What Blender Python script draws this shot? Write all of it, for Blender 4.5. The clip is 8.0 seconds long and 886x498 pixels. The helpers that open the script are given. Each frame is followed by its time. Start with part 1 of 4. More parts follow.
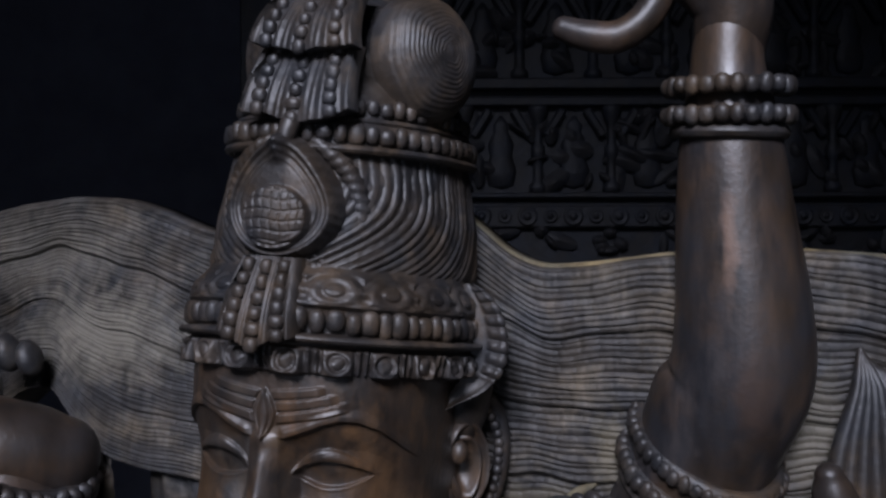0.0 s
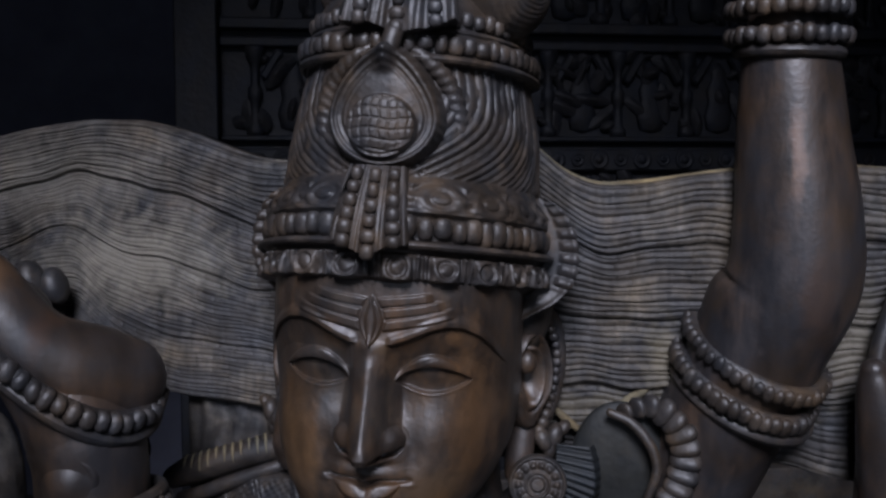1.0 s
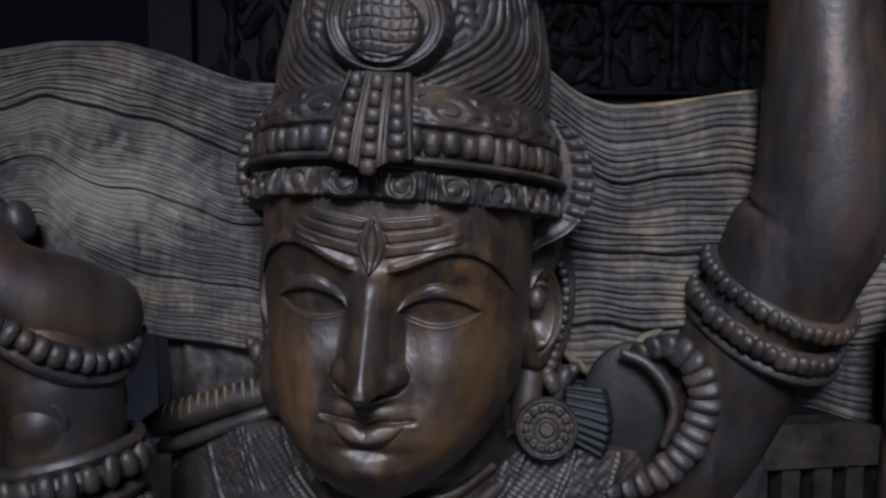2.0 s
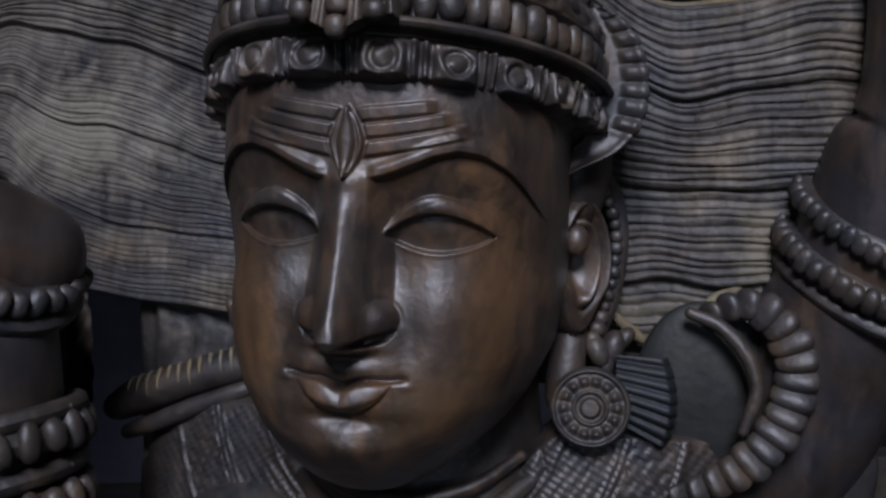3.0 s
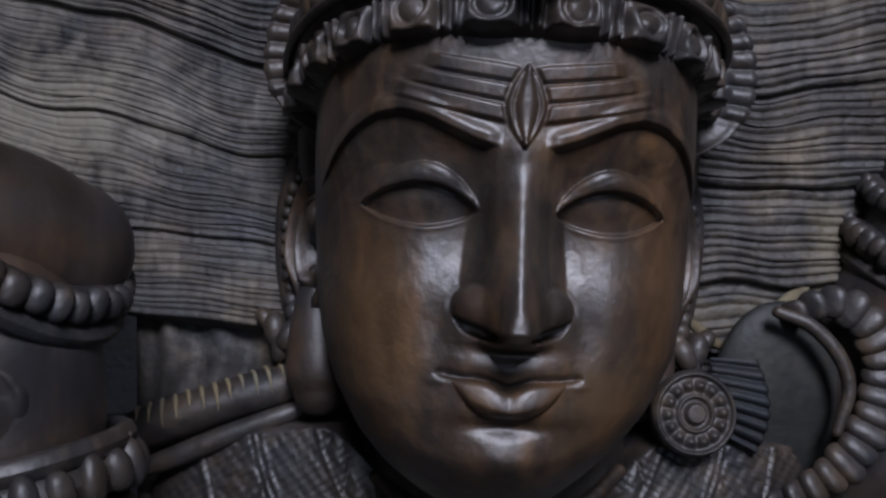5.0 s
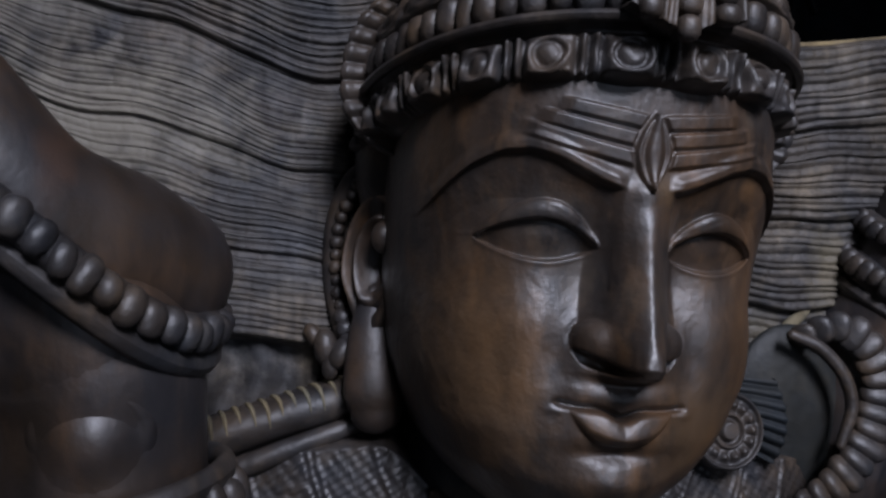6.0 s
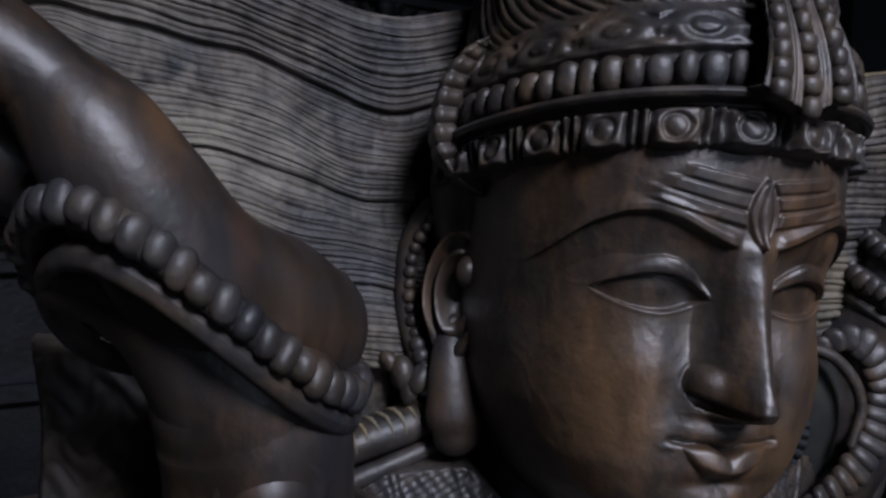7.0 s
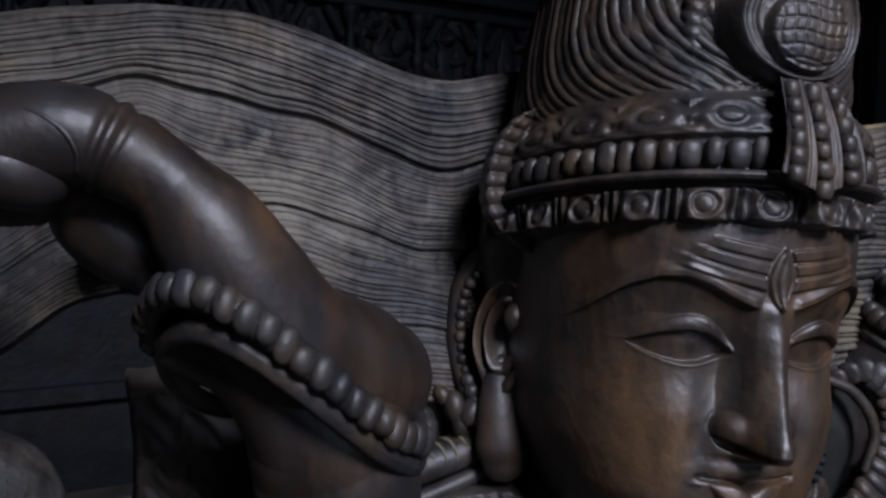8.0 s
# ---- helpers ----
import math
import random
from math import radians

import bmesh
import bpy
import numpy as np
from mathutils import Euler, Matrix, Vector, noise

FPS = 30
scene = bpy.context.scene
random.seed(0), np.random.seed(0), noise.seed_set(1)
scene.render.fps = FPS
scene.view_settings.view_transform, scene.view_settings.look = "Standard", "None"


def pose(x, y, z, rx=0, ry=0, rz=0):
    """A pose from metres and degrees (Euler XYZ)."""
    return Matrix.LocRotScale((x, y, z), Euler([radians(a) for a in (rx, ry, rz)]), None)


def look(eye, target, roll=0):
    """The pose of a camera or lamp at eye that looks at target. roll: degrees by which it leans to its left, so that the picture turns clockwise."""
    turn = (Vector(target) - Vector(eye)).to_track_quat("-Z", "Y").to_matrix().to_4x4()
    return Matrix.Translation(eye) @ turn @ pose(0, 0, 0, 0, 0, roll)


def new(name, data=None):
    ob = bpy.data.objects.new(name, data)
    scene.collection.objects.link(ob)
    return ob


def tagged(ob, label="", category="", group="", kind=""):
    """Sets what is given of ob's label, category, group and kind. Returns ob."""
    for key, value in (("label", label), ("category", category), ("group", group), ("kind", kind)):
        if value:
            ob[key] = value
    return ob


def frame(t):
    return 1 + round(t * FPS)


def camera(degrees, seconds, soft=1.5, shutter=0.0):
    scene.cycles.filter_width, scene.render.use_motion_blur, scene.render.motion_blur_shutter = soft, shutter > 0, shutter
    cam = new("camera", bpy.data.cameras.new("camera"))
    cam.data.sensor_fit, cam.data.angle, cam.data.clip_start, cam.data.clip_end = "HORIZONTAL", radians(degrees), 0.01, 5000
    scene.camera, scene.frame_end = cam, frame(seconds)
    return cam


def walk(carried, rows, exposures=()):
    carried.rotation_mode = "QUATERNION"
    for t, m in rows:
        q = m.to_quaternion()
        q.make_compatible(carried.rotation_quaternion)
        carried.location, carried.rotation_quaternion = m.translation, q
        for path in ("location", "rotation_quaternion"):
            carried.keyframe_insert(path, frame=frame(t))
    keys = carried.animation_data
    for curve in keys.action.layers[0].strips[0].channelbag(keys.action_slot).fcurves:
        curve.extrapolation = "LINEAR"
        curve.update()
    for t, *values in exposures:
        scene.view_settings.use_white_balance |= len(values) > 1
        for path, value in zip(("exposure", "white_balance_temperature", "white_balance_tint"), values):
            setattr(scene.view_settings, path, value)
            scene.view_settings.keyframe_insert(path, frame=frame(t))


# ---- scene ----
cam = camera(52.5, 8.0, soft=2.6)
PATH = [
    (0, (0.009, -0.021, 1.602), (-0.014, 1.979, 1.598), -0.1),
    (0.5, (-0.062, -0.021, 1.586), (0.035, 1.976, 1.533), 0.2),
    (1, (-0.157, -0.029, 1.568), (0.085, 1.954, 1.465), -0.3),
    (1.5, (-0.188, -0.015, 1.554), (0.134, 1.952, 1.392), -0.1),
    (1.7, (-0.184, -0.004, 1.544), (0.133, 1.963, 1.37), -0.0),
    (2.8, (-0.122, 0.163, 1.473), (0.051, 2.149, 1.321), -0.6),
    (3, (-0.113, 0.175, 1.446), (0.024, 2.168, 1.357), -0.3),
    (3.5, (-0.119, 0.208, 1.411), (-0.048, 2.206, 1.357), -0.2),
    (4, (-0.16, 0.249, 1.396), (0.023, 2.241, 1.389), -0.4),
    (4.2, (-0.184, 0.259, 1.398), (0.086, 2.24, 1.396), -0.4),
    (5.3, (-0.318, 0.267, 1.419), (0.342, 2.155, 1.449), 0.1),
    (5.5, (-0.343, 0.276, 1.422), (0.371, 2.144, 1.46), 0.7),
    (6, (-0.403, 0.297, 1.436), (0.464, 2.099, 1.421), 1.2),
    (6.5, (-0.464, 0.323, 1.457), (0.544, 2.049, 1.381), 1.2),
    (7, (-0.523, 0.336, 1.487), (0.563, 2.011, 1.367), 1.3),
    (7.5, (-0.557, 0.329, 1.506), (0.54, 1.996, 1.373), 1.4),
    (8, (-0.573, 0.294, 1.532), (0.468, 1.996, 1.388), 1.3),
]
walk(cam, [(t, look(eye, target, roll)) for t, eye, target, roll in PATH])

# ---- light ----
world = bpy.data.worlds.new("world")
scene.world = world
world.use_nodes = True
world.node_tree.nodes["Background"].inputs[0].default_value = (0.60, 0.66, 0.90, 1)
world.node_tree.nodes["Background"].inputs[1].default_value = 0.036


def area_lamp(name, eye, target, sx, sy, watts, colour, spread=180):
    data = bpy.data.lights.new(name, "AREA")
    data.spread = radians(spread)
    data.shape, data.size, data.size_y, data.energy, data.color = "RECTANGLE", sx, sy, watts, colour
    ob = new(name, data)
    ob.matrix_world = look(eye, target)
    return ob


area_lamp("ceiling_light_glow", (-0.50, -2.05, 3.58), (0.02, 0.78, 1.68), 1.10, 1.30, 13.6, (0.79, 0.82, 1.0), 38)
# unseen frontal fill, added to lift the darks; there is no doorway
area_lamp("front_fill", (-0.50, -3.85, 1.5), (-0.1, 0.8, 1.5), 1.8, 2.2, 16, (0.68, 0.77, 1.0))


# ---- materials ----
def wood(name, dark, mid, worn, rough, spec=0.5, grain=(6, 6, 1.2), bump=0.25, wear=0.5, fine=260.0, hue_drift=0.6):
    m = bpy.data.materials.new(name)
    m.use_nodes = True
    nt = m.node_tree
    b = nt.nodes["Principled BSDF"]
    co = nt.nodes.new("ShaderNodeTexCoord")
    mp = nt.nodes.new("ShaderNodeMapping")
    mp.inputs["Scale"].default_value = grain
    nt.links.new(co.outputs["Object"], mp.inputs["Vector"])
    n1 = nt.nodes.new("ShaderNodeTexNoise")
    n1.inputs["Scale"].default_value, n1.inputs["Detail"].default_value, n1.inputs["Roughness"].default_value = 4.0, 6, 0.6
    nt.links.new(mp.outputs[0], n1.inputs["Vector"])
    n2 = nt.nodes.new("ShaderNodeTexNoise")
    n2.inputs["Scale"].default_value, n2.inputs["Detail"].default_value = fine, 4
    nt.links.new(co.outputs["Object"], n2.inputs["Vector"])
    n3 = nt.nodes.new("ShaderNodeTexNoise")
    n3.inputs["Scale"].default_value, n3.inputs["Detail"].default_value, n3.inputs["Roughness"].default_value = 3.2, 7, 0.68
    nt.links.new(mp.outputs[0], n3.inputs["Vector"])
    r1 = nt.nodes.new("ShaderNodeValToRGB")
    r1.color_ramp.elements[0].position, r1.color_ramp.elements[0].color = 0.33, (*dark, 1)
    r1.color_ramp.elements[1].position, r1.color_ramp.elements[1].color = 0.68, (*mid, 1)
    nt.links.new(n1.outputs["Fac"], r1.inputs["Fac"])
    r3 = nt.nodes.new("ShaderNodeValToRGB")
    r3.color_ramp.elements[0].position, r3.color_ramp.elements[0].color = 0.5, (0, 0, 0, 1)
    r3.color_ramp.elements[1].position, r3.color_ramp.elements[1].color = 0.72, (wear, wear, wear, 1)
    nt.links.new(n3.outputs["Fac"], r3.inputs["Fac"])
    mix = nt.nodes.new("ShaderNodeMix")
    mix.data_type = "RGBA"
    mix.inputs["B"].default_value = (*worn, 1)
    nt.links.new(r3.outputs["Color"], mix.inputs["Factor"])
    nt.links.new(r1.outputs["Color"], mix.inputs["A"])
    # hue drift: brown stain, and blue that paints the sheen into the colour
    n4 = nt.nodes.new("ShaderNodeTexNoise")
    n4.inputs["Scale"].default_value, n4.inputs["Detail"].default_value, n4.inputs["Roughness"].default_value = 17.0, 5, 0.6
    nt.links.new(co.outputs["Object"], n4.inputs["Vector"])
    r4 = nt.nodes.new("ShaderNodeValToRGB")
    r4.color_ramp.elements[0].position, r4.color_ramp.elements[0].color = 0.36, (0.78, 0.98, 1.28, 1)
    r4.color_ramp.elements[1].position, r4.color_ramp.elements[1].color = 0.64, (1.20, 1.02, 0.78, 1)
    nt.links.new(n4.outputs["Fac"], r4.inputs["Fac"])
    tint = nt.nodes.new("ShaderNodeMix")
    tint.data_type, tint.blend_type = "RGBA", "MULTIPLY"
    tint.inputs["Factor"].default_value = hue_drift
    nt.links.new(mix.outputs["Result"], tint.inputs["A"])
    nt.links.new(r4.outputs["Color"], tint.inputs["B"])
    nt.links.new(tint.outputs["Result"], b.inputs["Base Color"])
    rr = nt.nodes.new("ShaderNodeMapRange")
    rr.inputs["To Min"].default_value, rr.inputs["To Max"].default_value = rough - 0.1, rough + 0.14
    nt.links.new(n3.outputs["Fac"], rr.inputs["Value"])
    nt.links.new(rr.outputs[0], b.inputs["Roughness"])
    b.inputs["Specular IOR Level"].default_value = spec
    add = nt.nodes.new("ShaderNodeMath")
    add.operation = "ADD"
    nt.links.new(n2.outputs["Fac"], add.inputs[0])
    nt.links.new(n1.outputs["Fac"], add.inputs[1])
    bp = nt.nodes.new("ShaderNodeBump")
    bp.inputs["Strength"].default_value, bp.inputs["Distance"].default_value = bump, 0.002
    nt.links.new(add.outputs[0], bp.inputs["Height"])
    nt.links.new(bp.outputs[0], b.inputs["Normal"])
    return m


SKIN = wood("polished_dark_wood", (0.014, 0.0104, 0.0084), (0.050, 0.0322, 0.0208), (0.130, 0.073, 0.034), 0.44, 0.75, (15, 15, 7), 0.30, 0.55, 170.0, 1.0)
LIMB = wood("polished_black_wood", (0.015, 0.0122, 0.0110), (0.039, 0.0285, 0.0228), (0.100, 0.060, 0.036), 0.42, 0.55, (9, 9, 3.5), 0.17, 0.50, 220.0, 0.9)
CARVED = wood("carved_dark_wood", (0.014, 0.0120, 0.0110), (0.038, 0.0310, 0.0265), (0.092, 0.066, 0.044), 0.48, 0.55, (9, 9, 9), 0.45, 0.75, 120.0, 0.9)
HAIR = wood("weathered_wood", (0.020, 0.0185, 0.0175), (0.052, 0.0465, 0.0425), (0.140, 0.121, 0.096), 0.54, 0.30, (5, 6, 7), 0.60, 0.8, 170.0, 0.5)
ARM = wood("scuffed_black_wood", (0.016, 0.013, 0.0118), (0.041, 0.031, 0.0255), (0.100, 0.064, 0.044), 0.38, 0.65, (9, 9, 2.6), 0.16, 0.60, 200.0, 1.0)


def cross_marks(m, scale, low, high):
    """Faint scrape marks that run across the strands."""
    nt = m.node_tree
    b = nt.nodes["Principled BSDF"]
    before = b.inputs["Base Color"].links[0].from_socket
    co = nt.nodes.new("ShaderNodeTexCoord")
    mp = nt.nodes.new("ShaderNodeMapping")
    mp.inputs["Scale"].default_value = scale
    nt.links.new(co.outputs["Object"], mp.inputs["Vector"])
    nz = nt.nodes.new("ShaderNodeTexNoise")
    nz.inputs["Scale"].default_value, nz.inputs["Detail"].default_value, nz.inputs["Distortion"].default_value = 1.0, 5, 0.4
    nt.links.new(mp.outputs[0], nz.inputs["Vector"])
    mr = nt.nodes.new("ShaderNodeMapRange")
    mr.inputs["From Min"].default_value, mr.inputs["From Max"].default_value = 0.32, 0.68
    mr.inputs["To Min"].default_value, mr.inputs["To Max"].default_value = low, high
    nt.links.new(nz.outputs["Fac"], mr.inputs["Value"])
    mx = nt.nodes.new("ShaderNodeMix")
    mx.data_type, mx.blend_type = "RGBA", "MULTIPLY"
    mx.inputs["Factor"].default_value = 1.0
    nt.links.new(before, mx.inputs["A"])
    nt.links.new(mr.outputs[0], mx.inputs["B"])
    nt.links.new(mx.outputs["Result"], b.inputs["Base Color"])


def scuff(m, centre, size, colour, strength):
    """A long worn patch with a ragged outline, at one spot of the wood."""
    nt = m.node_tree
    b = nt.nodes["Principled BSDF"]
    before = b.inputs["Base Color"].links[0].from_socket
    co = nt.nodes.new("ShaderNodeTexCoord")
    mp = nt.nodes.new("ShaderNodeMapping")
    mp.vector_type = "TEXTURE"
    mp.inputs["Location"].default_value, mp.inputs["Scale"].default_value = centre, size
    nt.links.new(co.outputs["Object"], mp.inputs["Vector"])
    ln = nt.nodes.new("ShaderNodeVectorMath")
    ln.operation = "LENGTH"
    nt.links.new(mp.outputs[0], ln.inputs[0])
    nz = nt.nodes.new("ShaderNodeTexNoise")
    nz.inputs["Scale"].default_value, nz.inputs["Detail"].default_value = 70.0, 5
    nt.links.new(co.outputs["Object"], nz.inputs["Vector"])
    ad = nt.nodes.new("ShaderNodeMath")
    ad.operation = "MULTIPLY_ADD"
    ad.inputs[1].default_value = 1.6
    nt.links.new(nz.outputs["Fac"], ad.inputs[0])
    nt.links.new(ln.outputs["Value"], ad.inputs[2])
    mr = nt.nodes.new("ShaderNodeMapRange")
    mr.inputs["From Min"].default_value, mr.inputs["From Max"].default_value = 1.9, 1.1
    mr.inputs["To Max"].default_value = strength
    nt.links.new(ad.outputs[0], mr.inputs["Value"])
    mx = nt.nodes.new("ShaderNodeMix")
    mx.data_type = "RGBA"
    mx.inputs["B"].default_value = (*colour, 1)
    nt.links.new(mr.outputs[0], mx.inputs["Factor"])
    nt.links.new(before, mx.inputs["A"])
    nt.links.new(mx.outputs["Result"], b.inputs["Base Color"])


cross_marks(HAIR, (120, 30, 22), 0.66, 1.36)
cross_marks(HAIR, (9, 10, 46), 0.74, 1.28)
scuff(HAIR, (-0.30, 0.05, 0.080), (0.13, 0.20, 0.050), (0.230, 0.206, 0.165), 0.65)
scuff(HAIR, (-0.42, 0.05, 0.170), (0.20, 0.20, 0.060), (0.165, 0.148, 0.122), 0.55)
scuff(HAIR, (0.395, 0.05, 0.015), (0.040, 0.20, 0.070), (0.165, 0.145, 0.110), 0.6)
scuff(HAIR, (0.236, 0.05, -0.012), (0.018, 0.20, 0.050), (0.175, 0.146, 0.095), 0.5)
scuff(HAIR, (0.188, 0.05, -0.062), (0.020, 0.20, 0.026), (0.150, 0.126, 0.084), 0.5)
scuff(HAIR, (0.148, 0.05, -0.062), (0.026, 0.20, 0.016), (0.140, 0.118, 0.080), 0.45)
scuff(SKIN, (-0.070, -0.110, -0.060), (0.036, 0.08, 0.060), (0.125, 0.068, 0.029), 0.5)
scuff(SKIN, (0.076, -0.105, -0.030), (0.022, 0.08, 0.060), (0.135, 0.069, 0.029), 0.5)
scuff(SKIN, (0.040, -0.125, -0.085), (0.035, 0.08, 0.030), (0.110, 0.064, 0.030), 0.45)
scuff(SKIN, (0.066, -0.125, 0.036), (0.010, 0.06, 0.008), (0.150, 0.076, 0.030), 0.6)
scuff(SKIN, (0.010, -0.145, 0.033), (0.008, 0.06, 0.010), (0.110, 0.066, 0.030), 0.5)
scuff(LIMB, (-0.296, -0.165, 0.086), (0.010, 0.05, 0.028), (0.150, 0.080, 0.038), 0.4)
scuff(LIMB, (-0.262, -0.150, 0.035), (0.010, 0.05, 0.020), (0.085, 0.042, 0.024), 0.4)
scuff(ARM, (0.333, -0.045, 0.178), (0.0075, 0.05, 0.045), (0.190, 0.115, 0.080), 0.7)
# scuff's deep groove: its shade painted into the colour as a dark line
scuff(ARM, (0.3270, -0.045, 0.168), (0.0026, 0.05, 0.022), (0.010, 0.008, 0.007), 0.85)
scuff(ARM, (0.35, -0.045, 0.06), (0.018, 0.05, 0.05), (0.075, 0.043, 0.028), 0.45)
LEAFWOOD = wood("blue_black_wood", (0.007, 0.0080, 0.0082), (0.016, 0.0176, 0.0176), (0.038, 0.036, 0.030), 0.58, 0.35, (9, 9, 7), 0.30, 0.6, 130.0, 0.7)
DUST = wood("dusty_rim_wood", (0.06, 0.050, 0.034), (0.16, 0.135, 0.085), (0.24, 0.20, 0.12), 0.8, 0.2, (9, 6, 5), 0.3, 0.7)
OLDWOOD = wood("old_panel_wood", (0.03, 0.026, 0.024), (0.09, 0.075, 0.062), (0.14, 0.12, 0.09), 0.6, 0.4, (3, 3, 3), 0.5, 0.6, 90.0)
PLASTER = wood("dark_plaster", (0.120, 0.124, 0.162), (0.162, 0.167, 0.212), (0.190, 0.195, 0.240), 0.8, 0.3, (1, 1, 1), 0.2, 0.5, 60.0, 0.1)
# pale tone for the unseen walls, chosen to bounce soft light back
BOUNCE_WALL = wood("pale_bounce_wall", (0.16, 0.165, 0.18), (0.21, 0.215, 0.23), (0.25, 0.25, 0.26), 0.85, 0.2, (1, 1, 1), 0.2, 0.5, 60.0, 0.1)
FLOOR = wood("stone_floor", (0.10, 0.095, 0.09), (0.16, 0.15, 0.14), (0.2, 0.19, 0.17), 0.6, 0.4, (1, 1, 1), 0.2, 0.5, 40.0, 0.1)


# ---- mesh tools ----
class Carving:
    """Collects quads of many smooth patches into one mesh."""

    def __init__(self):
        self.v, self.f, self.m, self.n = [], [], [], 0

    def grid(self, P, mat=0, wrap=False):
        rows, cols = P.shape[:2]
        self.v.append(P.reshape(-1, 3))
        idx = np.arange(rows * cols).reshape(rows, cols) + self.n
        a = idx if not wrap else np.concatenate([idx, idx[:, :1]], axis=1)
        q = np.stack([a[:-1, :-1], a[:-1, 1:], a[1:, 1:], a[1:, :-1]], axis=-1).reshape(-1, 4)
        self.f.append(q)
        self.m.append(np.full(len(q), mat, dtype=np.int32))
        self.n += rows * cols

    def mesh(self, name, materials):
        v, f, m = np.concatenate(self.v), np.concatenate(self.f), np.concatenate(self.m)
        me = bpy.data.meshes.new(name)
        me.vertices.add(len(v))
        me.vertices.foreach_set("co", v.astype(np.float32).ravel())
        me.loops.add(len(f) * 4)
        me.loops.foreach_set("vertex_index", f.astype(np.int32).ravel())
        me.polygons.add(len(f))
        me.polygons.foreach_set("loop_start", (np.arange(len(f)) * 4).astype(np.int32))
        for mt in materials:
            me.materials.append(mt)
        me.polygons.foreach_set("material_index", m)
        me.polygons.foreach_set("use_smooth", np.ones(len(f), dtype=bool))
        me.update(calc_edges=True)
        me.validate()
        return me


def bent(points, count):
    """A smooth curve through points (Catmull-Rom), resampled evenly."""
    p = np.asarray(points, float)
    e = np.vstack([2 * p[0] - p[1], p, 2 * p[-1] - p[-2]])
    out = []
    for i in range(len(p) - 1):
        a, b, c_, d = e[i], e[i + 1], e[i + 2], e[i + 3]
        for t in np.linspace(0, 1, 24, endpoint=False):
            out.append(0.5 * (2 * b + (c_ - a) * t + (2 * a - 5 * b + 4 * c_ - d) * t * t + (3 * b - a - 3 * c_ + d) * t ** 3))
    out.append(p[-1])
    out = np.array(out)
    s = np.concatenate([[0], np.cumsum(np.linalg.norm(np.diff(out[:, :3], axis=0), axis=1))])
    q = np.linspace(0, s[-1], count)
    return np.stack([np.interp(q, s, out[:, k]) for k in range(out.shape[1])], axis=1)


def frames_of(path):
    t = np.gradient(path, axis=0)
    t /= np.linalg.norm(t, axis=1)[:, None] + 1e-12
    ref = np.array([0.0, 0.0, 1.0]) if abs(t[0][2]) < 0.85 else np.array([0.0, 1.0, 0.0])
    n = np.cross(t[0], ref)
    n /= np.linalg.norm(n)
    ns = [n]
    for k in range(1, len(path)):
        n = ns[-1] - t[k] * np.dot(ns[-1], t[k])
        ns.append(n / np.linalg.norm(n))
    ns = np.array(ns)
    return t, ns, np.cross(t, ns)


def tube(C, rows, mat=0, sides=24, count=60, flat=1.0, relief=None, put=None):
    """A limb along rows of (x, y, z, radius), closed by round ends; relief(s, angle) swells it."""
    r = bent(rows, count)
    path, rad = r[:, :3], r[:, 3]
    t, n, b = frames_of(path)
    cap = 7
    th = np.linspace(0, math.pi / 2, cap, endpoint=False)
    pts, rr, nn, bb = [], [], [], []
    for a in th:
        pts.append(path[0] - t[0] * rad[0] * math.cos(a) * 0.9)
        rr.append(rad[0] * max(math.sin(a), 1e-4)), nn.append(n[0]), bb.append(b[0])
    for k in range(count):
        pts.append(path[k]), rr.append(rad[k]), nn.append(n[k]), bb.append(b[k])
    for a in th[::-1]:
        pts.append(path[-1] + t[-1] * rad[-1] * math.cos(a) * 0.9)
        rr.append(rad[-1] * max(math.sin(a), 1e-4)), nn.append(n[-1]), bb.append(b[-1])
    pts, rr, nn, bb = np.array(pts), np.array(rr), np.array(nn), np.array(bb)
    ang = np.linspace(0, 2 * math.pi, sides, endpoint=False)
    k = np.clip((np.arange(len(pts)) - cap) / (count - 1.0), 0, 1)
    swell = relief(k[:, None], ang[None, :]) if relief else np.ones((len(pts), sides))
    P = pts[:, None, :] + (rr[:, None] * swell)[..., None] * (np.cos(ang)[None, :, None] * nn[:, None, :] + flat * np.sin(ang)[None, :, None] * bb[:, None, :])
    C.grid(P if put is None else put(P), mat, wrap=True)


def ball(C, centre, size, mat=0, axes=None, put=None, rings=9, sides=12, boxy=1.0):
    """An ellipsoid with its three half sizes along axes; boxy below 1 squares it."""
    th = np.linspace(1e-3, math.pi - 1e-3, rings)
    ph = np.linspace(0, 2 * math.pi, sides, endpoint=False)
    U = np.stack([np.sin(th)[:, None] * np.cos(ph)[None], np.sin(th)[:, None] * np.sin(ph)[None], np.cos(th)[:, None] * np.ones_like(ph)[None]], -1)
    U = np.sign(U) * np.abs(U) ** boxy * np.asarray(size, float)
    if axes is not None:
        U = U @ np.asarray(axes, float)
    P = U + np.asarray(centre, float)
    C.grid(P if put is None else put(P), mat, wrap=True)


def step(a, b, x):
    t = np.clip((x - a) / (b - a), 0, 1)
    return t * t * (3 - 2 * t)


def glide(x, xs, ys, soft):
    """Piecewise line through (xs, ys), its corners rounded over about soft."""
    g = np.linspace(xs[0], xs[-1], 1500)
    y = np.interp(g, xs, ys)
    n = max(3, int(soft / (g[1] - g[0])) | 1)
    k = np.hanning(n + 2)[1:-1]
    k /= k.sum()
    pad = n // 2
    y2 = np.convolve(np.concatenate([2 * y[0] - y[pad:0:-1], y, 2 * y[-1] - y[-2:-pad - 2:-1]]), k, "valid")
    return np.interp(x, g, y2)


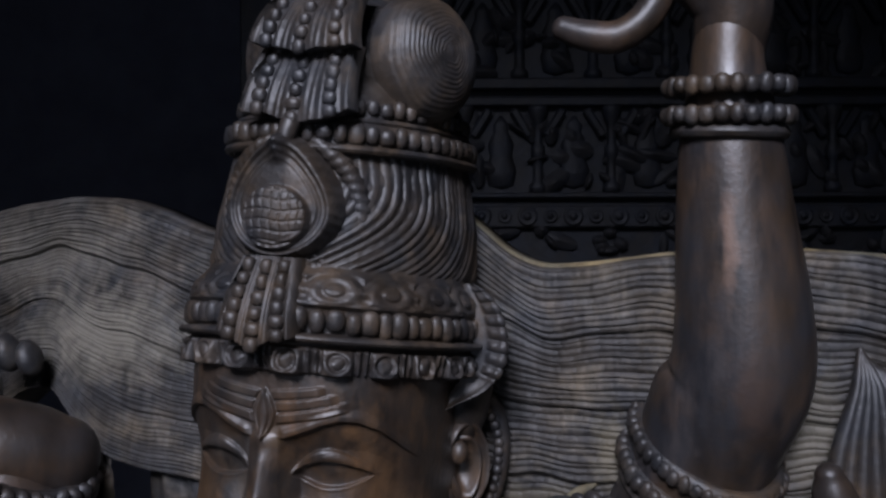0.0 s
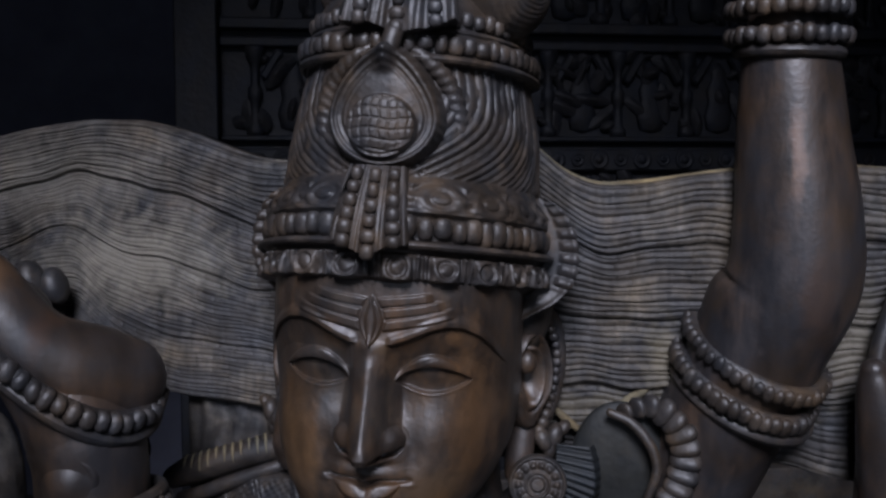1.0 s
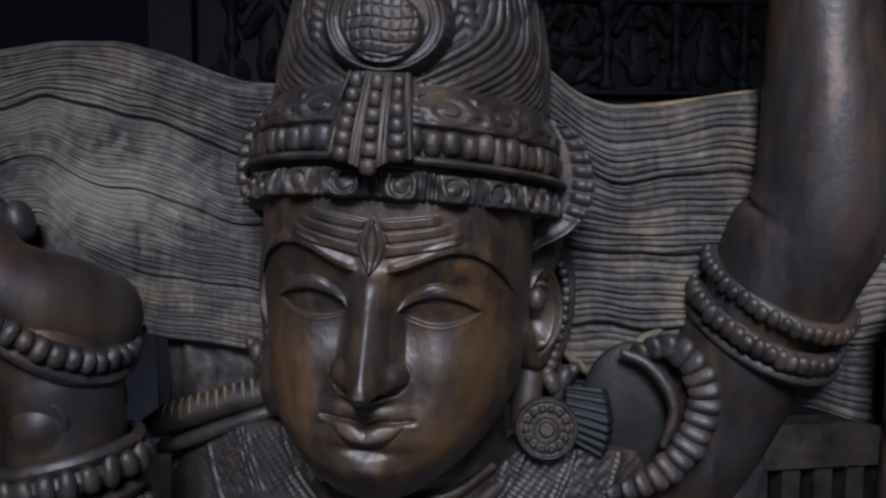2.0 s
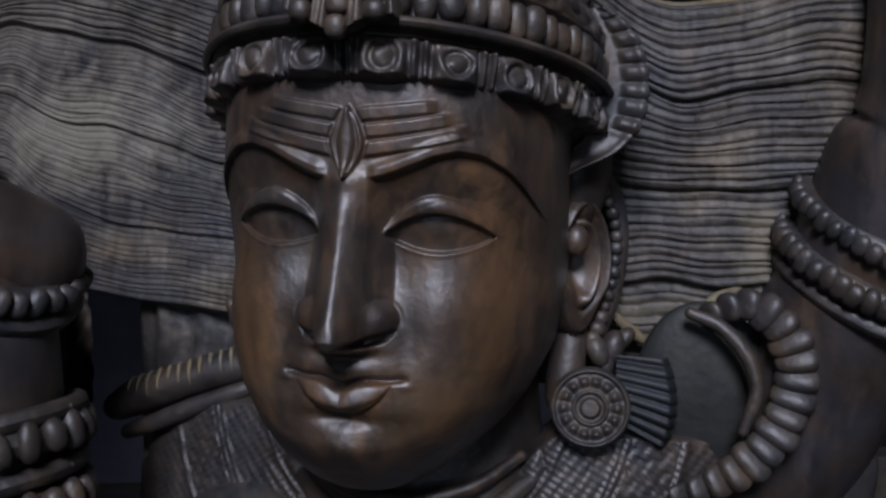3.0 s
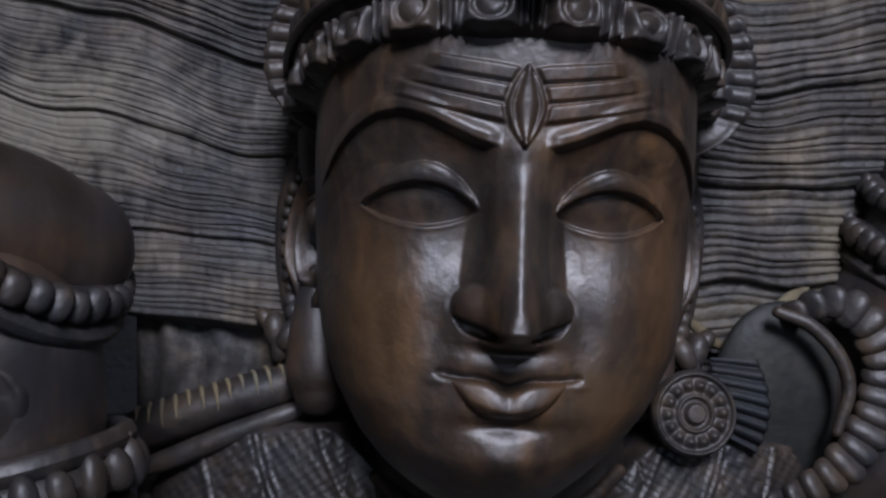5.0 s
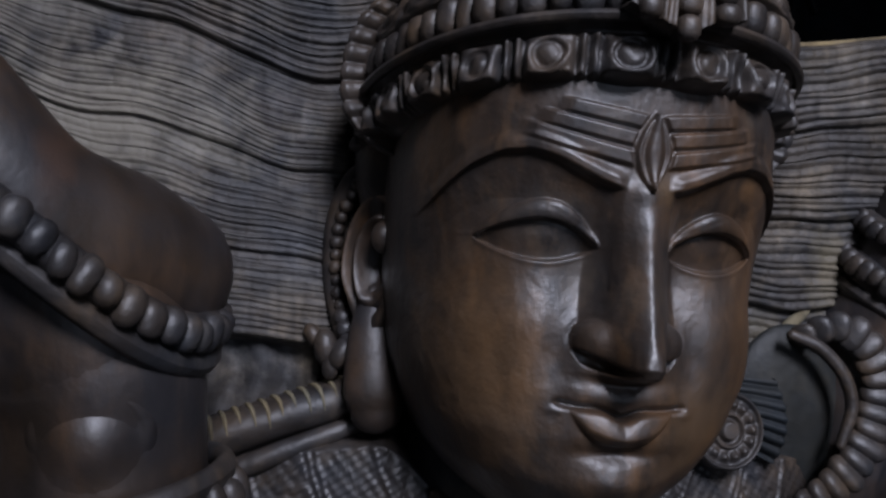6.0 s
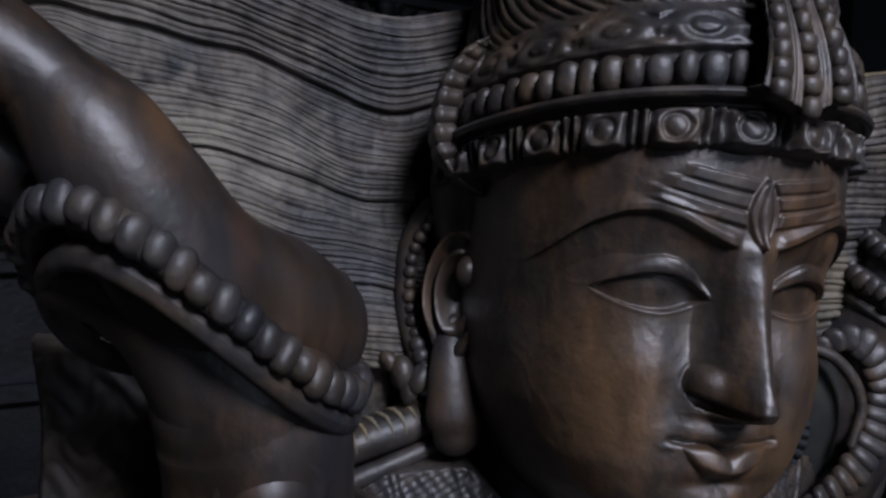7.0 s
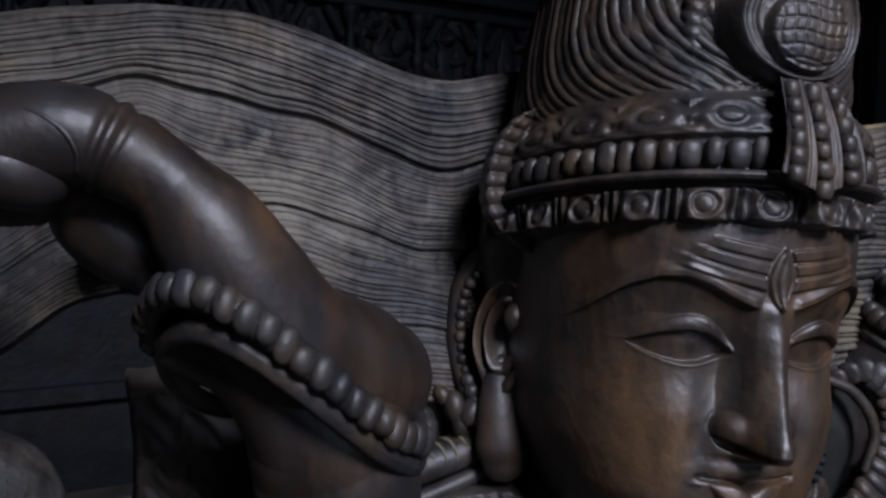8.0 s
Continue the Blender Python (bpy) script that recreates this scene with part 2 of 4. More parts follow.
def swell_max(a, b, k):
    h = np.clip(0.5 + 0.5 * (a - b) / k, 0, 1)
    return b + (a - b) * h + k * h * (1 - h)


def hump(d, w):
    return np.exp(-(d / w) ** 2)


# ---- the statue: one carved mesh, in its own frame (x across, y back, z up, origin between the ears) ----
TURNED = radians(-15.0)
NOD = radians(3.5)
HEART = (-0.091, 0.7945, 1.43)


def leaned(P):
    """From the leaning head's frame into the statue's."""
    x, y, z = P[..., 0], P[..., 1], P[..., 2]
    return np.stack([x * math.cos(NOD) + z * math.sin(NOD), y, z * math.cos(NOD) - x * math.sin(NOD)], -1)


def ellipse_radius(phi, w, f, b, n=2.2):
    d = np.where(np.cos(phi) > 0, f, b)
    return (np.abs(np.sin(phi) / w) ** n + np.abs(np.cos(phi) / d) ** n) ** (-1.0 / n)


def face_relief(X, Z):
    A = np.abs(X)
    D = np.zeros_like(X)
    # brow: a rounded ridge with an undercut lower edge, over a full upper eye
    zb = glide(A, [0.0, 0.008, 0.0165, 0.025, 0.034, 0.045, 0.056, 0.068, 0.080, 0.088, 0.095, 0.13], [0.0315, 0.0312, 0.0322, 0.0352, 0.0392, 0.0442, 0.0472, 0.0460, 0.0395, 0.0305, 0.0190, -0.03], 0.008)
    s = Z - zb
    reach = step(0.0115, 0.0165, A) * (1 - step(0.092, 0.101, A))
    socket = step(0.006, 0.024, A) * (1 - step(0.088, 0.104, A))
    back = step(-0.088, -0.042, s)
    D -= 0.0026 * reach * step(0.0010, -0.0012, s) * back
    D -= (0.0056 + 0.0034 * hump(A - 0.024, 0.011)) * socket * np.clip(-s / 0.022, 0, 1) * back
    D += 0.0032 * step(0.009, 0.017, A) * (1 - step(0.088, 0.101, A)) * step(-0.0006, 0.0022, s) * (1 - step(0.0045, 0.0110, s))
    # the two ridges meet in a low wedge under the almond
    D += 0.0030 * hump(A, 0.012) * hump(Z - 0.0325, 0.0065)
    # eye: ball, opening, lids
    u = (A - 0.0180) / 0.0565
    inside = np.clip(u, 0, 1)
    arch = np.sin(math.pi * inside ** 0.92) ** 0.78
    zc = 0.0030 + 0.0022 * inside
    zu = zc + 0.0120 * arch
    zl = zc - 0.0090 * np.sin(math.pi * inside) ** 0.80
    on = step(-0.015, 0.04, u) * (1 - step(0.955, 1.02, u))
    D += 0.0034 * hump(A - 0.047, 0.028) * hump(Z - 0.004, 0.017)
    open_ = on * step(-0.0002, 0.0011, zu - Z) * step(-0.0004, 0.0014, Z - zl)
    high = np.clip((zu - Z) / np.maximum(zu - zl, 1e-3), 0, 1)
    D -= open_ * (0.0014 + 0.0044 * high ** 1.2 + 0.0008 * np.exp(-high / 0.12) * arch)
    lid = (Z - zu) / (0.0022 + 0.0066 * arch)
    tail = step(-0.14, 0.03, u) * (1 - step(1.00, 1.20, u))
    D += 0.0052 * tail * step(-0.12, 0.06, lid) * np.sqrt(np.clip(1 - np.clip((lid - 0.42) / 0.68, -0.6, 1) ** 2, 0, 1)) * (0.06 + 0.94 * arch ** 0.6)
    D += 0.0004 * on * hump(Z - (zl - 0.0010), 0.0013)
    # nose: a keen ridge over broad flanks, flat underneath
    ridge = glide(Z, [-0.075, -0.0625, -0.0605, -0.0585, -0.0570, -0.0545, -0.050, -0.044, -0.035, -0.019, 0.0, 0.016, 0.026, 0.036, 0.06], [0, 0, 0.002, 0.012, 0.0245, 0.0330, 0.0358, 0.0345, 0.0305, 0.0252, 0.0196, 0.0135, 0.0080, 0.0020, 0], 0.0025)
    wn = glide(Z, [-0.08, -0.060, -0.052, -0.040, -0.02, 0.0, 0.02, 0.05], [0.0150, 0.0150, 0.0150, 0.0155, 0.0150, 0.0135, 0.0125, 0.0130], 0.012)
    tip = step(-0.034, -0.050, Z)
    Ar = np.sqrt(A ** 2 + 0.0030 ** 2) - 0.0030
    D += ridge * ((1 - tip) * (0.80 * np.clip(1 - Ar / (1.45 * wn), 0, 1) ** 1.15 + 0.20 * np.exp(-(Ar / (1.35 * wn)) ** 2.0)) + tip * (0.86 * np.exp(-(Ar / (0.62 * wn)) ** 2.4) + 0.14 * np.exp(-(Ar / (1.2 * wn)) ** 2.0)))
    # wings: a flange that runs into the flank; one sloping cut ends wings and tip
    wz = -0.0408 - 0.0040 * (1 - step(0.003, 0.019, A))
    q = ((A - 0.0152) / 0.0130) ** 2 + ((Z - wz) / np.where(Z > wz, 0.0110, 0.0140)) ** 2
    wing = 0.0136 * np.clip(1 - q, 0, 1) ** 0.55
    D = np.where(wing > 0, swell_max(D, wing, 0.0095 * np.clip(wing / 0.008, 0, 1) + 1e-5), D)
    under = -0.0545 + 0.0080 * np.clip(A / 0.022, 0, 1.2)
    D = np.where(q < 1.0, D * (1 - (1 - step(-0.0020, 0.0006, Z - under)) * step(0.004, 0.010, A)), D)
    D -= 0.0007 * hump(np.sqrt(q) - 1.06, 0.12) * step(-0.006, 0.002, Z - wz) * step(0.012, 0.020, A)
    D -= 0.0030 * hump(A - 0.0130, 0.0070) * hump(Z - under + 0.0036, 0.0034)
    # lips: the upper one overhangs a dark cut, the lower one catches the light
    zm = -0.0768 + 0.0036 * step(0.012, 0.036, A) + 0.0019 * hump(A - 0.014, 0.008) - 0.0022 * hump(A, 0.005)
    zlow = -0.0928 + 0.0172 * np.clip(A / 0.0262, 0, 1) ** 3.0
    up = np.clip((Z - zm) / 0.0105, 0, 1.4)
    lo = np.clip((zm - Z) / np.maximum(zm - zlow, 1e-4), 0, 1)
    mouth = 1 - step(0.029, 0.0365, A)
    full = np.clip(1 - (A / 0.0265) ** 2.4, 0, 1) ** 1.0
    D -= 0.0014 * mouth * np.clip(1 - up, 0, 1) ** 1.4 * (Z > zm)
    D += 0.0074 * full * (0.42 + 0.58 * np.sin(0.5 * math.pi * np.clip(lo / 0.66, 0, 1))) * (1 - 0.55 * step(0.60, 0.95, lo)) * step(0.0, 0.06, lo) * (1 - step(0.86, 1.0, lo)) * (Z <= zm)
    D += 0.0016 * hump(A, 0.030) * hump(Z + 0.080, 0.015)
    D -= (0.0026 + 0.0022 * hump(A, 0.018)) * mouth * hump(Z - zm - 0.0010, 0.0018)
    D += 0.0034 * hump(A, 0.022) * hump(Z + 0.0685, 0.0070)
    D += 0.0006 * hump(A - 0.0340, 0.0040) * hump(Z - zm + 0.0030, 0.0018)
    D -= 0.0006 * hump(A, 0.0026) * hump(Z + 0.083, 0.006)
    D -= 0.0004 * hump(A, 0.0045) * hump(Z + 0.0660, 0.0045)
    D -= 0.0040 * hump(A, 0.018) * hump(Z + 0.0965, 0.0042)
    D += 0.0072 * hump(A, 0.020) * hump(Z + 0.1145, 0.0115)
    # cheeks, and the fold beside the nose
    D += 0.0026 * hump(A - 0.055, 0.026) * hump(Z + 0.028, 0.026)
    D -= 0.0030 * hump(A - 0.034, 0.009) * hump(Z + 0.048, 0.018)
    # three ash stripes and the almond on the forehead
    keep = step(0.90, 1.10, A / (0.0104 * np.clip(1 - np.abs((Z - 0.0505) / 0.0225) ** 1.7, 1e-3, 1)))
    bars = np.zeros_like(X)
    for zi, zo, end, half in ((0.0472, 0.0588, 0.0612, 0.0044), (0.0564, 0.0662, 0.0535, 0.0041), (0.0652, 0.0738, 0.0450, 0.0038)):
        q = np.clip((A - 0.010) / 0.050, -0.2, 1.4)
        mid = zi + (zo - zi) * q - 0.0010 * np.sin(math.pi * np.clip(q, 0, 1))
        m = 1 - step(end - 0.0060, end + 0.0016, A + 0.25 * (Z - mid))
        bars = np.maximum(bars, m * (1 - step(0.0024, half + 0.0006, np.abs(Z - mid))))
    D += 0.0025 * bars * keep
    al = A / (0.0088 * np.clip(1 - np.abs((Z - 0.0503) / 0.0190) ** 1.5, 0.02, 1) + 0.0004)
    m = step(0.0200, 0.0175, np.abs(Z - 0.0503))
    D += m * (0.0042 * (1 - step(0.75, 1.15, al)) - 0.0018 * hump(al - 0.62, 0.16) + 0.0010 * (1 - step(0.1, 0.5, al)))
    return D


def build_head(C):
    cols = np.concatenate([np.linspace(-math.pi, -1.75, 40, endpoint=False), np.linspace(-1.75, 1.75, 760), np.linspace(1.75, math.pi, 41)[1:-1]])
    zs = np.concatenate([np.linspace(-0.156, -0.12, 60, endpoint=False), np.linspace(-0.12, 0.105, 480)])
    phi, Z = np.meshgrid(cols, zs)
    kz = [-0.156, -0.153, -0.148, -0.140, -0.128, -0.112, -0.090, -0.065, -0.035, 0.0, 0.04, 0.07, 0.105]
    w = glide(Z, kz, [0.012, 0.026, 0.036, 0.047, 0.0605, 0.0735, 0.0855, 0.0945, 0.1000, 0.1030, 0.1050, 0.1055, 0.1050], 0.012)
    f = glide(Z, kz, [0.056, 0.088, 0.106, 0.121, 0.1335, 0.1425, 0.1484, 0.1492, 0.1493, 0.1504, 0.1592, 0.1628, 0.1630], 0.012)
    b = glide(Z, kz, [0.02, 0.04, 0.05, 0.06, 0.065, 0.07, 0.08, 0.09, 0.1, 0.105, 0.11, 0.11, 0.11], 0.012)
    # the two halves are carved a little unlike: breadth and fullness of the cheeks
    kh = [-0.156, -0.13, -0.10, -0.06, -0.02, 0.03, 0.08, 0.105]
    w = w * np.where(phi < 0, glide(Z, kh, [1.045, 1.07, 1.055, 1.045, 1.035, 1.035, 1.03, 1.03], 0.02), glide(Z, kh, [0.995, 1.005, 1.055, 1.08, 1.06, 1.02, 1.02, 1.02], 0.02))
    n = np.where(phi < 0, glide(Z, kh, [2.38, 2.63, 2.72, 2.66, 2.58, 2.60, 2.50, 2.5], 0.02), glide(Z, kh, [2.26, 2.36, 2.73, 2.86, 2.78, 2.92, 2.60, 2.6], 0.02))
    r = ellipse_radius(phi, w, f, b, n)
    X, Y = r * np.sin(phi), -r * np.cos(phi)
    front = step(0.05, 0.35, np.cos(phi))
    Y = Y - front * face_relief(X, Z)
    C.grid(leaned(np.stack([X, Y, Z], -1)), 0, wrap=True)


def crown_section(z):
    kz = [0.070, 0.080, 0.084, 0.102, 0.105, 0.109, 0.112, 0.114, 0.131, 0.134, 0.145, 0.158, 0.163, 0.20, 0.245, 0.250, 0.252, 0.268, 0.272, 0.292, 0.31, 0.34, 0.37, 0.39, 0.40]
    w = [0.100, 0.112, 0.118, 0.122, 0.122, 0.128, 0.125, 0.120, 0.122, 0.125, 0.123, 0.114, 0.112, 0.107, 0.096, 0.104, 0.100, 0.097, 0.094, 0.090, 0.082, 0.075, 0.058, 0.033, 0.004]
    f = [0.150, 0.160, 0.166, 0.169, 0.168, 0.176, 0.172, 0.165, 0.167, 0.172, 0.168, 0.156, 0.150, 0.147, 0.140, 0.147, 0.142, 0.141, 0.134, 0.130, 0.115, 0.105, 0.080, 0.045, 0.005]
    return np.interp(z, kz, w), np.interp(z, kz, f)


def back_share(z):
    """The bands end early behind the ears, the cone is round."""
    return 0.45 + 0.35 * step(0.150, 0.172, z)


def settled(P):
    """The lower bands sink a little towards the back; the cone of hair leans aside."""
    x, y, z = P[..., 0], P[..., 1], P[..., 2]
    low = 1 - step(0.155, 0.235, z)
    return leaned(np.stack([x + 0.002 * step(0.155, 0.21, z), y, z - (0.125 - 0.30 * np.clip(x, -0.11, 0.11)) * low * (y + 0.17)], -1))


def on_crown(phi, z, out=0.0):
    w, f = crown_section(z)
    r = ellipse_radius(phi, w, f, back_share(z) * w, 2.1) + out
    return np.stack([r * np.sin(phi), -r * np.cos(phi), z + 0 * phi], -1)


def ring_marks(out_z, count_per_metre):
    """Angles evenly spaced along a ring of the crown."""
    ph = np.linspace(-math.pi, math.pi, 1441)
    p = on_crown(ph, np.full_like(ph, out_z))
    s = np.concatenate([[0], np.cumsum(np.linalg.norm(np.diff(p, axis=0), axis=1))])
    n = int(s[-1] * count_per_metre)
    return np.interp((np.arange(n) + 0.5) / n * s[-1], s, ph), s, ph


def build_crown(C):
    phi_line = np.linspace(-math.pi, math.pi, 1000, endpoint=False)
    zs = np.concatenate([np.linspace(0.072, 0.165, 130, endpoint=False), np.linspace(0.165, 0.25, 90, endpoint=False), np.linspace(0.25, 0.40, 70)])
    phi, Z = np.meshgrid(phi_line, zs)
    w, f = crown_section(Z)
    r = ellipse_radius(phi, w, f, back_share(Z) * w, 2.1)
    _, s, ph = ring_marks(0.095, 1)
    arc = np.interp(phi, ph, s) - s[-1] / 2
    D = np.zeros_like(phi)
    # medallions and bars on the lower band
    cell = 0.0365
    q = (arc / cell) % 1.0 * cell - cell / 2
    zz = Z - 0.0930
    rad = np.sqrt((q / 1.05) ** 2 + zz ** 2)
    band = step(0.082, 0.085, Z) * (1 - step(0.101, 0.104, Z))
    panel = 1 - step(0.0092, 0.0142, np.abs(q))
    rad = rad * (1 + 0.09 * np.sin(arc * 131 + 1) + 0.06 * np.sin(Z * 410 + arc * 57))
    rim = hump(rad - 0.0088, 0.0020) * (0.35 + 0.65 * step(0.0075, 0.0015, zz))
    D += band * panel * (0.0030 + 0.0078 * np.clip((0.104 - Z) / 0.020, 0, 1) + 0.0024 * rim - 0.0012 * (1 - step(0.0060, 0.0078, rad)) + 0.0026 * np.sqrt(np.clip(1 - (rad / 0.0054) ** 2, 0, 1)))
    side_bar = np.abs(np.abs(q) - cell / 2 + 0.0029)
    D += band * (0.0068 + 0.0012 * np.sin(arc * 83)) * (1 - step(0.0004, 0.0030, side_bar))
    D += band * 0.0008 * np.sin(arc * 390 + 2 * np.sin(arc * 50)) * np.sin(Z * 420 + arc * 30)
    Z = Z - 0.0016 * (1 - step(0.080, 0.093, Z)) * (0.5 + 0.5 * np.cos(q / cell * 2 * math.pi)) * (1 - step(0.0, 0.6, (0.0735 - Z) / 0.002))
    # scrolls on the domed band
    cell2 = 0.046
    q2 = ((arc + 0.02) / cell2) % 1.0 * cell2 - cell2 / 2
    z2 = Z - 0.1455
    rad2 = np.sqrt((q2 / 1.55) ** 2 + z2 ** 2)
    dome = step(0.134, 0.137, Z) * (1 - step(0.154, 0.158, Z))
    D += dome * 0.0010 * np.cos(rad2 / 0.0098 * 2 * math.pi + 0.5 * np.sin(arc * 60)) * step(0.0035, 0.0060, rad2) + dome * 0.0008 * (1 - step(0.0035, 0.0060, rad2))
    D += dome * 0.0012 * np.sin((np.abs(q2) * 0.7 + z2 * 1.1) / 0.0060 * math.pi) * step(0.0110, 0.0150, rad2)
    D += 0.0005 * np.sin(arc * 211 + Z * 160) * np.sin(Z * 330 + arc * 70) + 0.0005 * np.sin(arc * 97 - Z * 250)
    r = r + D
    C.grid(settled(np.stack([r * np.sin(phi), -r * np.cos(phi), Z], -1)), 1, wrap=True)
    # combed strands on the cone of hair, each half swept towards the front
    for sgn in (-1, 1):
        per, strands = 11, 44
        cc = np.linspace(0.20, 3.60, per * strands + 1)
        zc = np.linspace(0.158, 0.248, 80)
        CC, ZC = np.meshgrid(cc, zc)
        zn = (ZC - 0.158) / 0.090
        turn = CC - 0.52 * (1 - zn) ** 2.2 - 0.040 * np.sin(zn * 6.5 + CC * 2.0)
        w2, f2 = crown_section(ZC)
        groove = np.abs(np.sin((CC - 0.20) / 3.40 * strands * math.pi)) ** 0.7
        r2 = ellipse_radius(turn, w2, f2, 0.8 * w2, 2.1) - 0.0010 + 0.0032 * groove * step(0, 0.10, zn) * (0.8 + 0.2 * np.sin(CC * 23))
        C.grid(settled(np.stack([sgn * r2 * np.sin(turn), -r2 * np.cos(turn), ZC], -1)), 1)
    # rows of beads
    for z, size, per, out in ((0.1225, (0.0066, 0.0072, 0.0096), 80, 0.0005), (0.2600, (0.0060, 0.0062, 0.0076), 84, 0.002), (0.2820, (0.0052, 0.0054, 0.0066), 90, 0.001)):
        marks, _, _ = ring_marks(z, per)
        for a in marks:
            k = np.array([1 + 0.13 * math.sin(a * 37.1 + z * 900), 1 + 0.20 * math.sin(a * 53.7), 1 + 0.12 * math.sin(a * 91.3 + 2)])
            p = on_crown(np.array(a + 0.006 * math.sin(a * 71.0)), np.array(z + 0.0008 * math.sin(a * 43.0 + 1)), out)
            ax = [[math.cos(a), math.sin(a), 0], [math.sin(a), -math.cos(a), 0], [0, 0, 1]]
            ball(C, p, np.array(size) * k, 1, ax, settled, 9, 12, 0.72)
    # narrow mouldings
    for z, rad in ((0.109, 0.0030), (0.2485, 0.0036), (0.2715, 0.0026)):
        p = on_crown(phi_line[::5], np.full(200, z), 0.001)
        a = np.linspace(0, 2 * math.pi, 8, endpoint=False)
        outw = np.stack([np.sin(phi_line[::5]), -np.cos(phi_line[::5]), 0 * phi_line[::5]], -1)
        P = p[None] + rad * (np.cos(a)[:, None, None] * outw[None] + np.sin(a)[:, None, None] * np.array([0, 0, 1.0]))
        P = np.concatenate([P, P[:1]])
        C.grid(settled(P), 1, wrap=True)


def build_hood(C):
    """Cobra hood with a woven oval, on the front of the crown."""
    th = np.linspace(0, 2 * math.pi, 140, endpoint=False)
    rho = np.linspace(0, 1, 80)
    T, Rr = np.meshgrid(th, rho)
    top = np.clip(np.sin(T), 0, 1)
    wx = 0.0465 * np.cos(T) * (1 - 0.32 * top ** 1.5)
    hz = np.where(np.sin(T) > 0, 0.058, 0.040) * np.sin(T)
    X, Z = Rr * wx, 0.2015 + Rr * hz
    base = 0.136 + 0.012 * (1 - (X / 0.05) ** 2) - 0.05 * np.clip(Z - 0.225, 0, 1)
    H = base + 0.014 * step(1.0, 0.86, Rr) * 1.0 - 0.0012 * hump(Rr - 0.72, 0.10)
    # rope rim
    H += 0.0034 * hump(Rr - 0.88, 0.11) + 0.0005 * np.sin(Rr * 62 + 0.6 * np.sin(2 * T)) * step(0.55, 0.66, Rr) * (1 - step(0.92, 0.97, Rr))
    H += 0.0016 * hump(Rr - 0.93, 0.05) * np.sin(T * 36 + Rr * 25) * (np.cos(T) > -0.2)
    # woven oval
    ov = np.sqrt((X / 0.0270) ** 2 + ((Z - 0.1945) / 0.0245) ** 2)
    woven = 1 - step(0.92, 1.0, ov)
    weave = (1 - 0.9 * hump(np.sin((X + 0.0006 * np.sin(Z * 400)) / 0.0070 * math.pi), 0.34)) * (1 - hump(np.sin((Z - 0.2 + 0.0009 * np.sin(X * 190)) / 0.0076 * math.pi), 0.30))
    H += woven * (0.0045 + 0.0045 * np.sqrt(np.clip(1 - ov ** 2, 0, 1)) + 0.0013 * weave)
    # crest fold above the oval
    H += 0.010 * hump(X, 0.006) * step(0.232, 0.245, Z)
    H = np.where(Rr > 0.985, 0.118, H)
    C.grid(leaned(np.stack([X, -H, Z], -1)), 1, wrap=True)
    tube(C, [(0.0, -0.152, 0.232, 0.005), (0.001, -0.157, 0.246, 0.0070), (0.004, -0.155, 0.262, 0.0075), (0.008, -0.148, 0.276, 0.0070), (0.010, -0.142, 0.288, 0.005)], 1, 16, 30, put=leaned)
    for sgn in (-1, 1):
        tube(C, [(sgn * 0.047, -0.126, 0.170, 0.007), (sgn * 0.052, -0.124, 0.200, 0.008), (sgn * 0.045, -0.130, 0.228, 0.0075), (sgn * 0.028, -0.140, 0.247, 0.0060), (sgn * 0.014, -0.142, 0.256, 0.003)], 1, 14, 50, put=leaned,
             relief=lambda s_, a_: 1 + 0.12 * np.sin(s_ * 85 + 2 * a_))


def build_ribbon(C, x0, z_top, z_low, w_top, w_low, y_top, y_low, columns, ends):
    """A hanging strap of bead columns between raised cords."""
    n = 120
    t = np.linspace(0, 1, n)
    u = np.linspace(-1, 1, 61)
    U, T = np.meshgrid(u, t)
    width = w_top + (w_low - w_top) * T
    drop = np.interp(U, np.linspace(-1, 1, len(ends)), ends)
    Z = z_top + (z_low + drop - z_top) * T
    X = x0 + U * width
    Y = y_top + (y_low - y_top) * np.sin(T * math.pi / 2) + 0.10 * (X - x0) ** 2 / 0.05
    lane = (U * 0.5 + 0.5) * columns
    Y = Y - 0.0030 * np.clip(np.abs(np.cos(lane * math.pi)) * 6 - 4.4, 0, 1) - 0.0008 * np.sin(U * 31 + 3 * T)
    edge = np.stack([X, Y, Z], -1)
    back = edge.copy()
    back[..., 1] += 0.022
    loop = np.concatenate([back[:, ::-1][:, :1], edge, back[:, -1:]], axis=1)
    C.grid(leaned(np.concatenate([loop, back[-1:, :1].repeat(loop.shape[1], 1) * 0 + np.concatenate([back[-1:, :1], back[-1:], back[-1:, -1:]], 1)], 0)), 1)
    beads = int(round((z_top - z_low) / 0.0102))
    for col in range(columns):
        uu = -1 + (col + 0.5) * 2 / columns
        for k in range(beads):
            tt = (k + 0.7) / beads
            wd = w_top + (w_low - w_top) * tt
            x = x0 + uu * wd
            z = z_top + (z_low + np.interp(uu, np.linspace(-1, 1, len(ends)), ends) - z_top) * tt
            y = y_top + (y_low - y_top) * math.sin(tt * math.pi / 2) + 2 * (x - x0) ** 2
            fat = 1.0 if z_top < 0.2 else 0.82
            ball(C, (x, y - 0.001 * fat, z), (wd / columns * (0.66 if z_top < 0.2 else 0.40) * (1 + 0.10 * math.sin(k * 3.3 + col)), 0.0054 * fat, 0.0056 * (1 + 0.10 * math.sin(k * 5.1 + 2 * col))), 1, None, leaned, 9, 12, 0.75)


